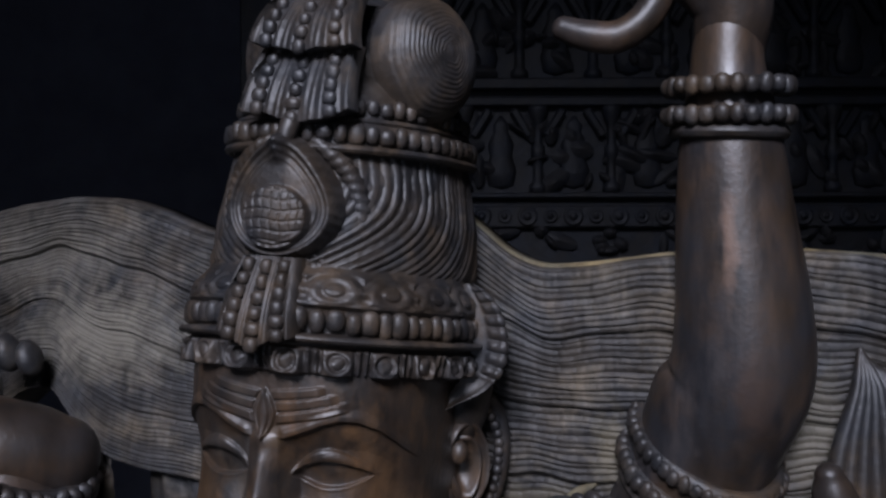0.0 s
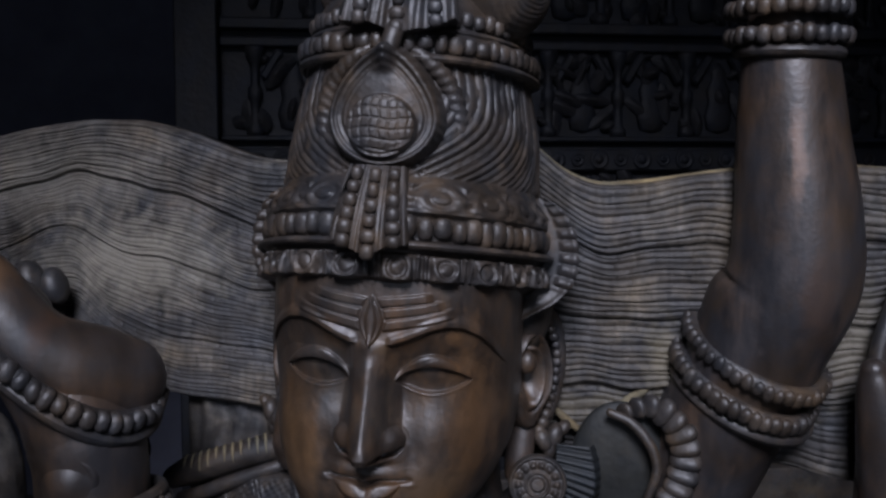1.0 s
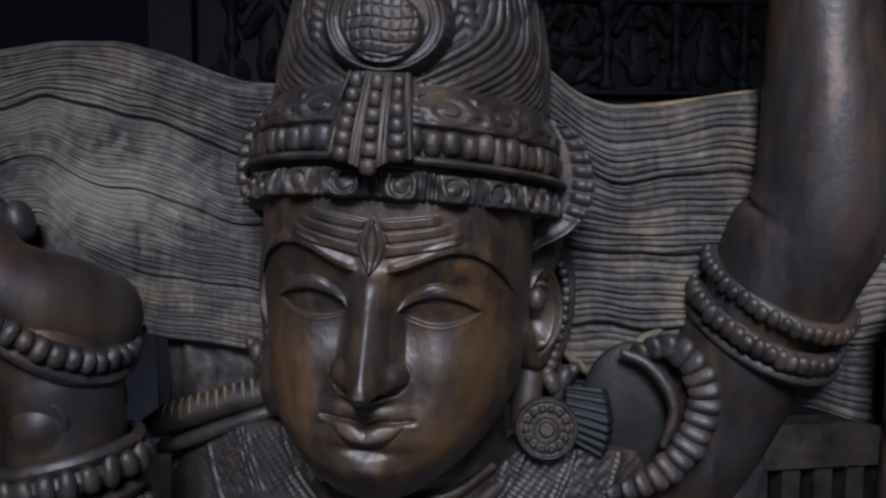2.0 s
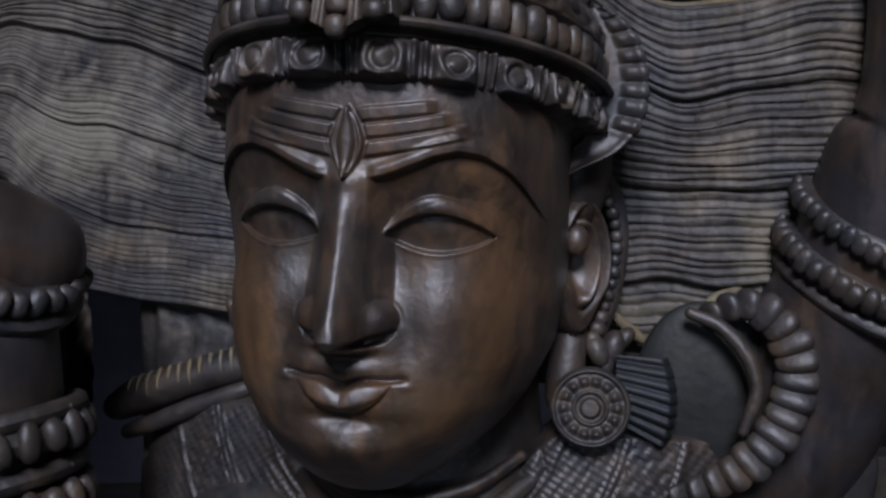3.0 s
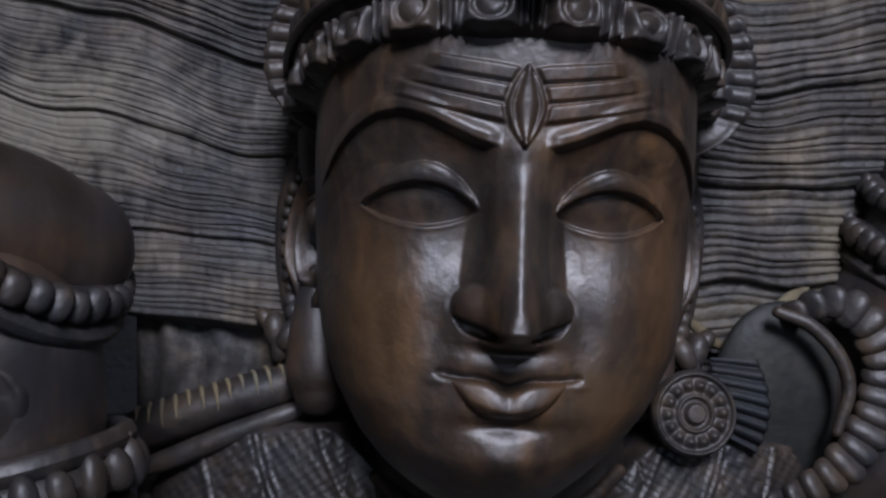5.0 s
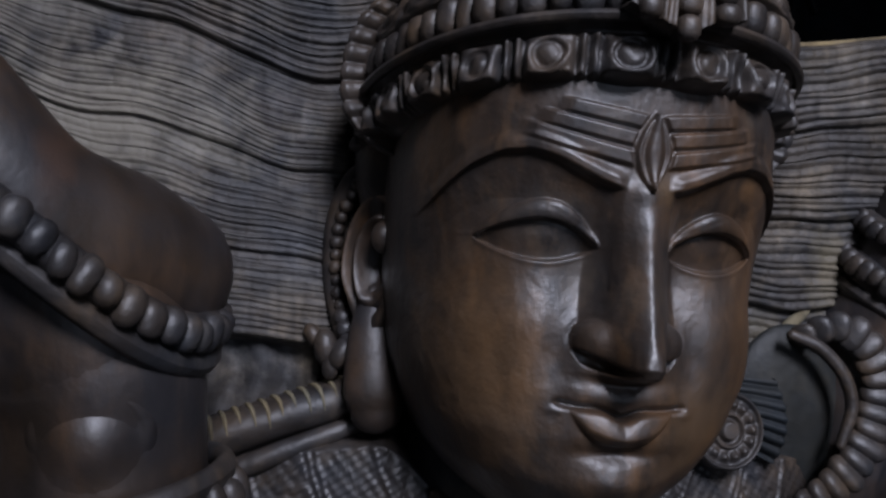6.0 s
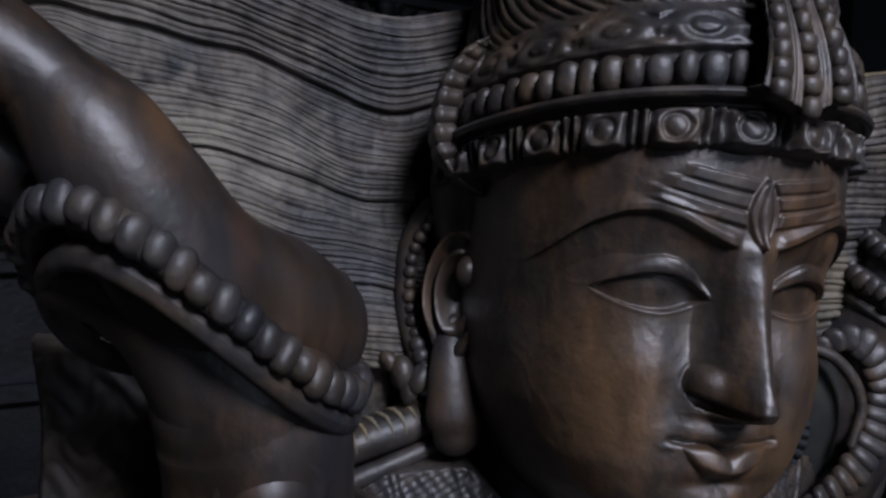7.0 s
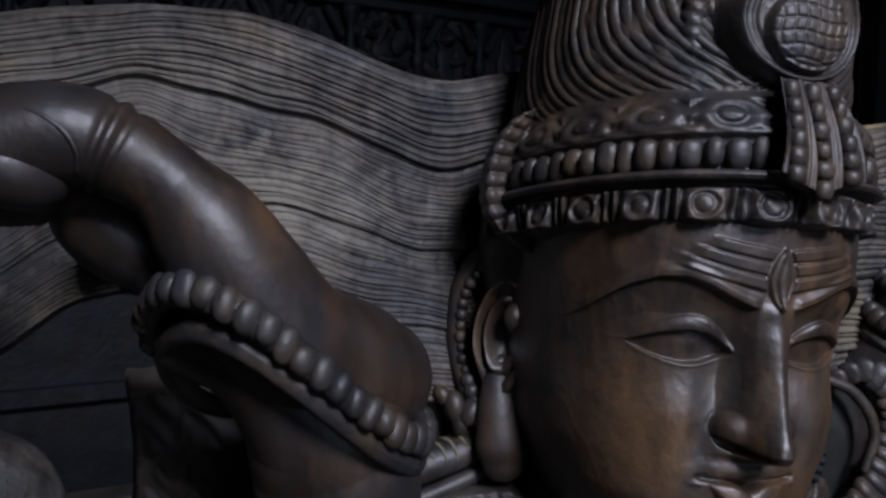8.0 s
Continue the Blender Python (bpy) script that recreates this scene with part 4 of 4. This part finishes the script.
def build_torso(C):
    kw = [-1.30, -1.2, -0.8, -0.6, -0.45, -0.33, -0.26, -0.225, -0.200, -0.185, -0.172, -0.160, -0.146, -0.125, -0.09]
    ka = [0.20, 0.17, 0.19, 0.15, 0.15, 0.19, 0.215, 0.205, 0.185, 0.158, 0.125, 0.102, 0.090, 0.085, 0.082]
    kb = [0.14, 0.12, 0.13, 0.11, 0.11, 0.110, 0.092, 0.083, 0.077, 0.073, 0.070, 0.067, 0.064, 0.061, 0.058]
    zs = np.concatenate([np.linspace(-1.30, -0.30, 50, endpoint=False), np.linspace(-0.30, -0.09, 220)])
    ph = np.linspace(-math.pi, math.pi, 520, endpoint=False)
    PH, Z = np.meshgrid(ph, zs)
    r = ellipse_radius(PH, np.interp(Z, kw, ka), np.interp(Z, kw, kb), np.interp(Z, kw, kb), 2.2)
    X, Y = r * np.sin(PH), 0.026 - r * np.cos(PH)
    # necklaces: rings round the neck
    d = np.sqrt(X ** 2 + ((Z + 0.09) * 1.35) ** 2)
    ang = np.arctan2(X, -(Z + 0.09))
    near = step(-0.32, -0.26, Z) * step(0.0, 0.3, np.cos(PH))
    D = 0.0035 * hump(d - 0.092, 0.007)
    D = D + 0.0050 * hump(d - 0.118, 0.0065) * (0.45 + 0.55 * np.abs(np.sin(ang * 15 + (d - 0.118) * 120)))
    D = D + 0.0030 * (1 - step(0.010, 0.0115, np.abs(d - 0.146))) * (1 - 0.6 * hump(np.sin(ang * 19), 0.22)) + 0.0022 * hump(np.abs(d - 0.146) - 0.0125, 0.0014)
    D = D + 0.0022 * (1 - step(0.012, 0.014, np.abs(d - 0.174))) * (0.5 + 0.5 * np.sin(d / 0.0085 * math.pi + 1.5 * np.sin(ang * 18)) * np.sin(ang * 22))
    D = D + 0.0040 * hump(d - 0.193, 0.0045) * (0.6 + 0.4 * np.abs(np.sin(ang * 40)))
    D = 0.6 * D * near
    Y = Y - D
    Z2 = Z + 0.4 * D - 0.040 * (1 - step(0.055, 0.125, np.abs(X))) * step(-0.30, -0.20, Z) * (1 - step(-0.150, -0.120, Z))
    C.grid(np.stack([X, Y, Z2], -1), 1, wrap=True)
    # carved collar over each shoulder
    for sgn in (-1, 1):
        q1, q2 = np.meshgrid(np.linspace(0, 1, 260), np.linspace(0, 1, 260))
        U = 0.040 + 0.192 * q1
        hem = (-0.112 if sgn < 0 else -0.124) - 0.016 * step(0, 1, q1) - 0.05 * step(0.85, 1.0, q1) - 0.055 * (1 - step(0.0, 0.36, q1))
        W = hem - 0.19 * q2
        dist = np.sqrt(U ** 2 + ((W + 0.09) * 0.9) ** 2)
        turn = np.arctan2(U, -(W + 0.05))
        rope = hump(dist - 0.104, 0.0068) * np.abs(np.sin(turn * 17 + (dist - 0.104) * 90)) ** 0.6
        cell_a, cell_b = turn * 8.0, (dist - 0.1180) / 0.0135
        odd = (np.floor(cell_a) + np.floor(cell_b)) % 2
        edge = np.clip(np.abs(np.sin(cell_a * math.pi)) * 5, 0, 1) * np.clip(np.abs(np.sin(cell_b * math.pi)) * 5, 0, 1)
        tape = step(0.1170, 0.1185, dist) * (1 - step(0.1440, 0.1455, dist)) * edge * (0.6 + 0.4 * np.where(odd > 0, np.sin(dist / 0.0050 * 2 * math.pi), np.sin(turn * 8.0 * 2.5 * 2 * math.pi)))
        cord = hump(dist - 0.1130, 0.0016) + hump(dist - 0.1485, 0.0018) + hump(dist - 0.1530, 0.0014)
        bud = np.sin(turn * 15.0 * math.pi)
        lift = (dist - 0.1720) / 0.0160
        scroll = (1 - step(0.92, 1.0, np.abs(lift))) * np.abs(np.sin(lift * 3.2 + 1.6 * bud)) ** 1.4 * (0.45 + 0.55 * np.abs(np.sin(turn * 30.0 * math.pi + lift * 2.4)))
        relief = 0.0030 * rope + 0.0003 * tape + 0.0010 * cord + 0.0011 * scroll + 0.0024 * hump(dist - 0.1915, 0.003) + 0.0004 * np.sin(U * 700 + W * 300) * np.sin(W * 900)
        V = -0.012 + 1.5 * (U - 0.040) ** 2 - 0.030 * q2 - relief + 0.02 * (1 - step(0.0, 0.035, q2)) ** 2
        P = np.stack([sgn * U, V, W], -1)
        lip = P[:1].copy()
        lip[..., 1] += 0.03
        C.grid(np.concatenate([lip, P]), 1)
    # plain plinth that carries the figure
    pts = [(0.02, -1.30), (0.26, -1.30), (0.30, -1.315), (0.31, -1.33), (0.28, -1.35), (0.27, -1.365), (0.33, -1.385), (0.35, -1.41), (0.35, -1.428), (0.02, -1.428)]
    a = np.linspace(0, 2 * math.pi, 48, endpoint=False)
    P = np.array([[(rr * math.cos(t), rr * math.sin(t) * 0.8, z) for t in a] for rr, z in pts])
    C.grid(P, 1, wrap=True)
    # neck folds
    tube(C, [(-0.080, -0.010, -0.168, 0.006), (-0.050, -0.036, -0.184, 0.007), (0.0, -0.052, -0.192, 0.008), (0.050, -0.036, -0.184, 0.007), (0.085, -0.008, -0.164, 0.006)], 1, 12, 40)
    tube(C, [(-0.072, -0.018, -0.150, 0.004), (-0.045, -0.040, -0.164, 0.005), (0.0, -0.052, -0.171, 0.005), (0.045, -0.040, -0.164, 0.005), (0.076, -0.016, -0.148, 0.004)], 0, 12, 40)


DUSTY = (
    [(0.136, 0.046, -0.060, 0.0030), (0.146, 0.044, -0.069, 0.0042), (0.158, 0.044, -0.078, 0.0036), (0.172, 0.042, -0.081, 0.0040), (0.180, 0.040, -0.090, 0.0060), (0.179, 0.038, -0.106, 0.0036), (0.178, 0.036, -0.130, 0.0020)],
    [(0.181, 0.040, -0.088, 0.0062), (0.188, 0.042, -0.074, 0.0060), (0.193, 0.044, -0.062, 0.0046), (0.206, 0.044, -0.048, 0.0048), (0.220, 0.050, -0.041, 0.0030), (0.231, 0.056, -0.026, 0.0030), (0.239, 0.058, -0.008, 0.0030)],
)


def build_shoulder_ornaments(C):
    # band with thin dusty ribs over the far shoulder, and a plain band below it
    rows = [(-0.243, 0.034, -0.136, 0.015), (-0.226, 0.030, -0.128, 0.0180), (-0.200, 0.026, -0.119, 0.0180), (-0.165, 0.025, -0.108, 0.0175), (-0.125, 0.026, -0.096, 0.017), (-0.085, 0.030, -0.084, 0.014)]
    tube(C, rows, 1, 28, 80, flat=0.8)
    line = bent(rows, 40)
    t, n, b = frames_of(line[:, :3])
    for k in range(5, 37, 2):
        a = np.linspace(-0.40, 1.45 + 0.25 * math.sin(k * 2.3), 14)
        up = np.array([0, 0, 1.0]) - t[k] * t[k][2]
        up /= np.linalg.norm(up)
        out = np.cross(up, t[k])
        out = out if out[1] < 0 else -out
        arc = []
        for j, q in enumerate(a):
            d = up * math.cos(q) + out * math.sin(q)
            reach = line[k, 3] / math.hypot(np.dot(d, n[k]), np.dot(d, b[k]) / 0.8)
            arc.append((*(line[k, :3] + t[k] * (0.004 * math.sin(q * 1.4)) + d * reach), 0.0017 * math.sin(math.pi * (0.10 + 0.82 * j / 13))))
        tube(C, arc, 4, 6, 16)
    tube(C, [(-0.236, 0.030, -0.156, 0.006), (-0.205, 0.016, -0.144, 0.007), (-0.165, 0.012, -0.128, 0.007), (-0.125, 0.014, -0.114, 0.006), (-0.09, 0.03, -0.104, 0.005)], 1, 16, 60)
    # carved plaque under the hair, behind the bent arm
    q1, q2 = np.meshgrid(np.linspace(0, 1, 70), np.linspace(0, 1, 110))
    U = -0.374 + 0.090 * q1 + 0.006 * np.sin(q2 * 5)
    W = -0.044 + 0.008 * q1 - 0.215 * q2
    V = 0.052 - 0.030 * q1 - 0.0042 * np.abs(np.sin(q1 * 13 + 1.2 * np.sin(q2 * 26))) ** 1.5 * np.abs(np.sin(q2 * 33 + 1.4 * np.sin(q1 * 15))) + 0.03 * (1 - step(0.0, 0.05, q1) * step(0.0, 0.03, q2))
    C.grid(np.stack([U, V, W], -1), 6)
    back = np.stack([U, V + 0.03, W], -1)
    C.grid(back, 6)
    C.grid(np.stack([np.stack([U[0], V[0], W[0]], -1), back[0]]), 6)
    C.grid(np.stack([np.stack([U[:, 0], V[:, 0], W[:, 0]], -1), back[:, 0]]), 6)
    # knob of hair beyond the bent hand, split by a groove
    ball(C, (-0.366, 0.030, 0.056), (0.0115, 0.016, 0.020), 1, [[0.96, 0, 0.28], [0, 1, 0], [-0.28, 0, 0.96]], None, 16, 20)
    ball(C, (-0.388, 0.024, 0.062), (0.0125, 0.016, 0.021), 1, [[0.96, 0, 0.28], [0, 1, 0], [-0.28, 0, 0.96]], None, 16, 20)
    # carved post of the stand behind the shoulder
    q1, q2 = np.meshgrid(np.linspace(0, 1, 60), np.linspace(0, 1, 160))
    U = -0.242 + 0.130 * q1
    W = 0.02 - 1.25 * q2
    V = 0.052 - 0.008 * np.abs(np.sin(q1 * 12 + 1.3 * np.sin(q2 * 60))) ** 2 * step(0.12, 0.2, q1) + 0.05 * (1 - step(0.0, 0.04, q1) * step(0.0, 0.04, 1 - q1))
    C.grid(np.stack([U, V, W], -1), 2)
    # curled locks that hang beyond the bent hand
    tube(C, [(-0.56, 0.05, -0.16, 0.045), (-0.50, 0.03, -0.115, 0.048), (-0.455, 0.02, -0.105, 0.040), (-0.435, 0.02, -0.125, 0.030), (-0.43, 0.03, -0.17, 0.022)], 2, 30, 60, relief=lambda s_, a_: 1 + 0.03 * np.sin(a_ * 8 + s_ * 5))
    tube(C, [(-0.505, -0.012, -0.078, 0.006), (-0.485, -0.026, -0.070, 0.008), (-0.468, -0.022, -0.078, 0.008), (-0.480, -0.026, -0.092, 0.007), (-0.502, -0.016, -0.092, 0.005)], 2, 12, 40)
    # crescent of ribs by the near shoulder
    arc = bent([(0.200, 0.020, -0.055, 0.010), (0.223, 0.014, -0.048, 0.014), (0.242, 0.010, -0.060, 0.0165), (0.2520, 0.008, -0.080, 0.0175), (0.2530, 0.008, -0.098, 0.0175), (0.2470, 0.006, -0.118, 0.0175), (0.2360, 0.004, -0.138, 0.0170), (0.2170, 0.002, -0.156, 0.0160), (0.1980, 0.000, -0.166, 0.012), (0.180, 0.000, -0.172, 0.008)], 17)
    t, n, b = frames_of(arc[:, :3])
    for k in range(len(arc)):
        lean = 0.55
        ball(C, arc[k, :3], (0.0092, arc[k, 3] * 0.42, arc[k, 3] * (0.82 + 0.06 * math.sin(k * 2.7))), 1, [t[k] * math.cos(lean) + n[k] * math.sin(lean), n[k] * math.cos(lean) - t[k] * math.sin(lean), b[k]], None, 14, 18, 0.78)
    tube(C, [(0.186, 0.012, -0.054, 0.0040), (0.206, 0.008, -0.063, 0.0048), (0.222, 0.004, -0.082, 0.0048), (0.227, 0.002, -0.104, 0.0044), (0.219, 0.002, -0.130, 0.0036)], 1, 12, 40)
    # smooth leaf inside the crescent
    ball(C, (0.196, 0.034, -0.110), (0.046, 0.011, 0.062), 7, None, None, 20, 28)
    # fluted fan by the earring
    th = np.linspace(-1, 1, 70)
    q = np.linspace(0, 1, 40)
    T, Q = np.meshgrid(th, q)
    X = 0.138 + 0.040 * Q * (1 - 0.15 * T ** 2)
    Z = -0.104 + 0.030 * T * (0.75 + 0.25 * Q) - 0.010 * Q
    Y = 0.006 - 0.010 * np.cos(T * 1.3) - 0.0036 * np.abs(np.sin(T * 3.5 * math.pi + 0.5 * Q)) ** 0.7 + 0.012 * step(0.85, 1, Q)
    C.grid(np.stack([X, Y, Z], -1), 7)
    # dusty ridges where the drapery meets the crescent
    for rows in DUSTY:
        tube(C, rows, 4, 10, 30)
    # drapery that fills between shoulder and hair
    ball(C, (0.21, 0.070, -0.17), (0.11, 0.035, 0.09), 1, None, None, 20, 28)
    ball(C, (-0.13, 0.075, -0.18), (0.10, 0.035, 0.08), 1, None, None, 20, 28)
    # grooved fold of drapery that ends in a point beside the raised arm
    for k in range(7):
        f = k / 6
        tube(C, [(0.437 + 0.006 * f, 0.032, 0.088 - 0.010 * f, 0.0025), (0.433 + 0.026 * f, 0.026, 0.055, 0.0050 + 0.002 * f), (0.421 + 0.050 * f, 0.022, 0.010, 0.0072), (0.414 + 0.066 * f, 0.020, -0.040, 0.0085), (0.410 + 0.080 * f, 0.020, -0.13, 0.0095), (0.406 + 0.095 * f, 0.022, -0.24, 0.0105)], 1, 14, 50, flat=1.3)
    # upright finger with its nail, of another hand
    tube(C, [(0.440, 0.016, -0.200, 0.034), (0.430, 0.012, -0.110, 0.029), (0.419, 0.006, -0.050, 0.0220), (0.412, 0.002, -0.020, 0.0160), (0.409, 0.000, -0.008, 0.0110)], 3, 24, 60)


carving = Carving()
build_head(carving)
build_crown(carving)
build_hood(carving)
build_ribbon(carving, 0.000, 0.166, 0.106, 0.0200, 0.0280, -0.166, -0.188, 3, [0.006, 0.000, -0.006, 0.002, 0.004])
build_ribbon(carving, 0.006, 0.330, 0.272, 0.0360, 0.0440, -0.128, -0.156, 3, [0.0, 0.0, -0.008, -0.004, 0.004])
build_ribbon(carving, 0.006, 0.385, 0.322, 0.0300, 0.0420, -0.100, -0.150, 3, [0.004, 0.0, -0.004, 0.0, 0.002])
build_knots(carving)
build_ears(carving)
build_earring(carving)
build_hair(carving)
build_raised_arm(carving)
build_lower_arm(carving)
build_torso(carving)
build_shoulder_ornaments(carving)
statue = new("statue", carving.mesh("statue", [SKIN, CARVED, HAIR, LIMB, DUST, ARM, OLDWOOD, LEAFWOOD]))
statue.matrix_world = Matrix.Translation(HEART) @ Matrix.Rotation(TURNED, 4, "Z")
tagged(statue, "large dark carved wooden deity statue with tall crown and flying hair", "statue")


# ---- the room ----
def box(name, lo, hi, mat, label="", category="", kind="", parent=None):
    bm = bmesh.new()
    bmesh.ops.create_cube(bm, size=1)
    c0 = [(a + b) / 2 for a, b in zip(lo, hi)]
    for v in bm.verts:
        v.co = Vector([v.co[k] * (hi[k] - lo[k]) + c0[k] for k in range(3)])
    me = bpy.data.meshes.new(name)
    bm.to_mesh(me)
    bm.free()
    me.materials.append(mat)
    ob = new(name, me)
    if parent:
        ob.parent = parent
    return tagged(ob, label, category, "", kind)


# near-black tone for the screen; its foot frame takes a paler wood
DARKPANEL = wood("dark_panel_wood", (0.0080, 0.0084, 0.0102), (0.0145, 0.0152, 0.0180), (0.0230, 0.0240, 0.0280), 0.55, 0.20, (4, 4, 4), 1.0, 0.6, 60.0)


def part(name, bm, mat, parent, label=""):
    me = bpy.data.meshes.new(name)
    bm.to_mesh(me)
    bm.free()
    for p in me.polygons:
        p.use_smooth = len(me.polygons) > 60
    me.materials.append(mat)
    ob = new(name, me)
    ob.parent = parent
    return tagged(ob, label)


def bm_box(lo, hi, bev=0.004):
    bm = bmesh.new()
    bmesh.ops.create_cube(bm, size=1)
    for v in bm.verts:
        v.co = Vector([v.co[k] * (hi[k] - lo[k]) + (hi[k] + lo[k]) / 2 for k in range(3)])
    bmesh.ops.bevel(bm, geom=bm.edges[:], offset=bev, segments=1, affect="EDGES")
    return bm


def lathe(profile, centre, axis="z", sides=14, squash=1.0):
    """A turned piece: (radius, along) rows round an axis."""
    bm = bmesh.new()
    rings = []
    for r_, h in profile:
        ring = []
        for k in range(sides):
            a = 2 * math.pi * k / sides
            c_, s_ = r_ * math.cos(a), r_ * math.sin(a)
            p = (c_, s_ * squash, h) if axis == "z" else (c_, -h, s_)
            ring.append(bm.verts.new(Vector(p) + Vector(centre)))
        rings.append(ring)
    for r0, r1 in zip(rings, rings[1:]):
        for k in range(sides):
            bm.faces.new((r0[k], r0[(k + 1) % sides], r1[(k + 1) % sides], r1[k]))
    bm.faces.new(rings[-1])
    bm.faces.new(rings[0][::-1])
    bmesh.ops.recalc_face_normals(bm, faces=bm.faces[:])
    return bm


def carved_screen():
    """A tall carved screen behind the statue: frame, ledges, rosettes, colonnettes and niche shapes."""
    root = tagged(new("carved_screen"), "very dark carved wooden temple screen standing behind the statue", "screen")
    root.location = (0.0, 2.42, 0.0)
    x0, x1 = -0.56, 2.6
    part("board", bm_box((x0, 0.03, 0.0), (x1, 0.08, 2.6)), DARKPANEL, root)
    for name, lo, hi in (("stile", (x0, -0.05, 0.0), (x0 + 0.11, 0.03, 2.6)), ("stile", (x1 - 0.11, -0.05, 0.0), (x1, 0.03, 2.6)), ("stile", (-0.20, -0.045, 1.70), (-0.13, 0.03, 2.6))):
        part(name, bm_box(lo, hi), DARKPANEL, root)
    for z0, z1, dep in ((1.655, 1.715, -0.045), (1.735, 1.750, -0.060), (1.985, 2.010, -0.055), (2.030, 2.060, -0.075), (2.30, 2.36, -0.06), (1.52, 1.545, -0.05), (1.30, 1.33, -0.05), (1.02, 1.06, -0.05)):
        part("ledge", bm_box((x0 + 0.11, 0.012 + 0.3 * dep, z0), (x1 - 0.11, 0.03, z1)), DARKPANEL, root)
    big = [(0.026, 0.0), (0.027, 0.006), (0.021, 0.008), (0.017, 0.004), (0.010, 0.005), (0.009, 0.011), (0.003, 0.013)]
    x, k = x0 + 0.15, 0
    while x < 1.9:
        kk = 1.0 if k % 2 == 0 else 0.72
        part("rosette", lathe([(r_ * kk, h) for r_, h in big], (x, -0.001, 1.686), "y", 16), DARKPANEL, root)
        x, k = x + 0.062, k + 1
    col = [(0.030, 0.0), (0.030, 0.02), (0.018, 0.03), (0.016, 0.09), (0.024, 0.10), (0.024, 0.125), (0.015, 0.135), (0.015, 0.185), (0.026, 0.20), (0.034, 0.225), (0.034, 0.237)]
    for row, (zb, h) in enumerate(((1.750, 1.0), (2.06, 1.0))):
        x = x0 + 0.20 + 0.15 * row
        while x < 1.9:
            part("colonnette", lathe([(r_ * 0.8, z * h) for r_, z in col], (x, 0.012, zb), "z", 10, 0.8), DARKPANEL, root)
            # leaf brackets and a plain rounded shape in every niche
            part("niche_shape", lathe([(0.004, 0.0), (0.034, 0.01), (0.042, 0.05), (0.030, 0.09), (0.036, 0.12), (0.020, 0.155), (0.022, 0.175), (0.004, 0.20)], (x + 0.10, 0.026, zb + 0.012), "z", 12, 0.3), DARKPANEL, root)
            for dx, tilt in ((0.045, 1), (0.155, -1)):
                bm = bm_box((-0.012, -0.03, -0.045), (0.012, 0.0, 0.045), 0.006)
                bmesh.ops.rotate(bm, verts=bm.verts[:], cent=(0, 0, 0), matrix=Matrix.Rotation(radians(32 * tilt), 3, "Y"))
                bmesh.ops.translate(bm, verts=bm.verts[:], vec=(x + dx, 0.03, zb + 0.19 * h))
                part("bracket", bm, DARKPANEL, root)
            x += 0.20
    # small leaves and knobs carved all over the niches
    rng = random.Random(11)
    shapes = []
    for k in range(5):
        bm = lathe([(0.003, 0.0), (0.012 + 0.004 * k, 0.006), (0.016 + 0.003 * k, 0.014), (0.010, 0.022), (0.003, 0.026)], (0, 0, 0), "y", 8 + k)
        me = bpy.data.meshes.new("leaf_carving")
        bm.to_mesh(me)
        bm.free()
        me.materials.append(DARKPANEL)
        shapes.append(me)
    for k in range(280):
        ob = new("leaf_carving", shapes[k % 5])
        ob.parent = root
        zc = rng.choice([1.80, 1.86, 1.92, 1.96, 2.10, 2.16, 2.22, 1.60, 1.63])
        ob.matrix_local = Matrix.Translation((rng.uniform(-0.42, 1.75), 0.032, zc + rng.uniform(-0.025, 0.025))) @ Matrix.Rotation(rng.uniform(0, 3.14), 4, "Y") @ Matrix.Diagonal((rng.uniform(0.8, 2.2), rng.uniform(0.8, 1.6), rng.uniform(0.5, 1.0), 1))
        tagged(ob)
    # paler foot frame
    part("rail", bm_box((x0, -0.07, 0.68), (x1, 0.028, 0.81)), OLDWOOD, root, "paler plain wooden rail")
    part("rail", bm_box((x0, -0.07, 0.10), (x1, 0.028, 0.24)), OLDWOOD, root, "paler plain wooden rail")
    x = x0 + 0.02
    while x < x1 - 0.05:
        part("slat", bm_box((x, -0.05, 0.24), (x + 0.055, 0.028, 0.68)), OLDWOOD, root)
        x += 0.10
    return root


carved_screen()
box("floor", (-3.5, -4.0, -0.1), (4.5, 5.0, 0.0), FLOOR, "dull grey stone floor of the dark showroom", "floor", "structure")
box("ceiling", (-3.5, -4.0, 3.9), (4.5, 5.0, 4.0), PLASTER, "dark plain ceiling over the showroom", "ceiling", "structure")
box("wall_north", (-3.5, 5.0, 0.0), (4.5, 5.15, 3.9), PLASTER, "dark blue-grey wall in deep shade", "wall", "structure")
# three unseen walls, added pale so they return fill light to the statue
box("wall_south", (-3.5, -4.15, 0.0), (4.5, -4.0, 3.9), BOUNCE_WALL, "unseen pale wall facing the statue, added for bounce light", "wall", "structure")
box("wall_west", (-3.65, -4.0, 0.0), (-3.5, 5.0, 3.9), BOUNCE_WALL, "unseen pale side wall, added for bounce light", "wall", "structure")
box("wall_east", (4.5, -4.0, 0.0), (4.65, 5.0, 3.9), BOUNCE_WALL, "unseen pale side wall, added for bounce light", "wall", "structure")
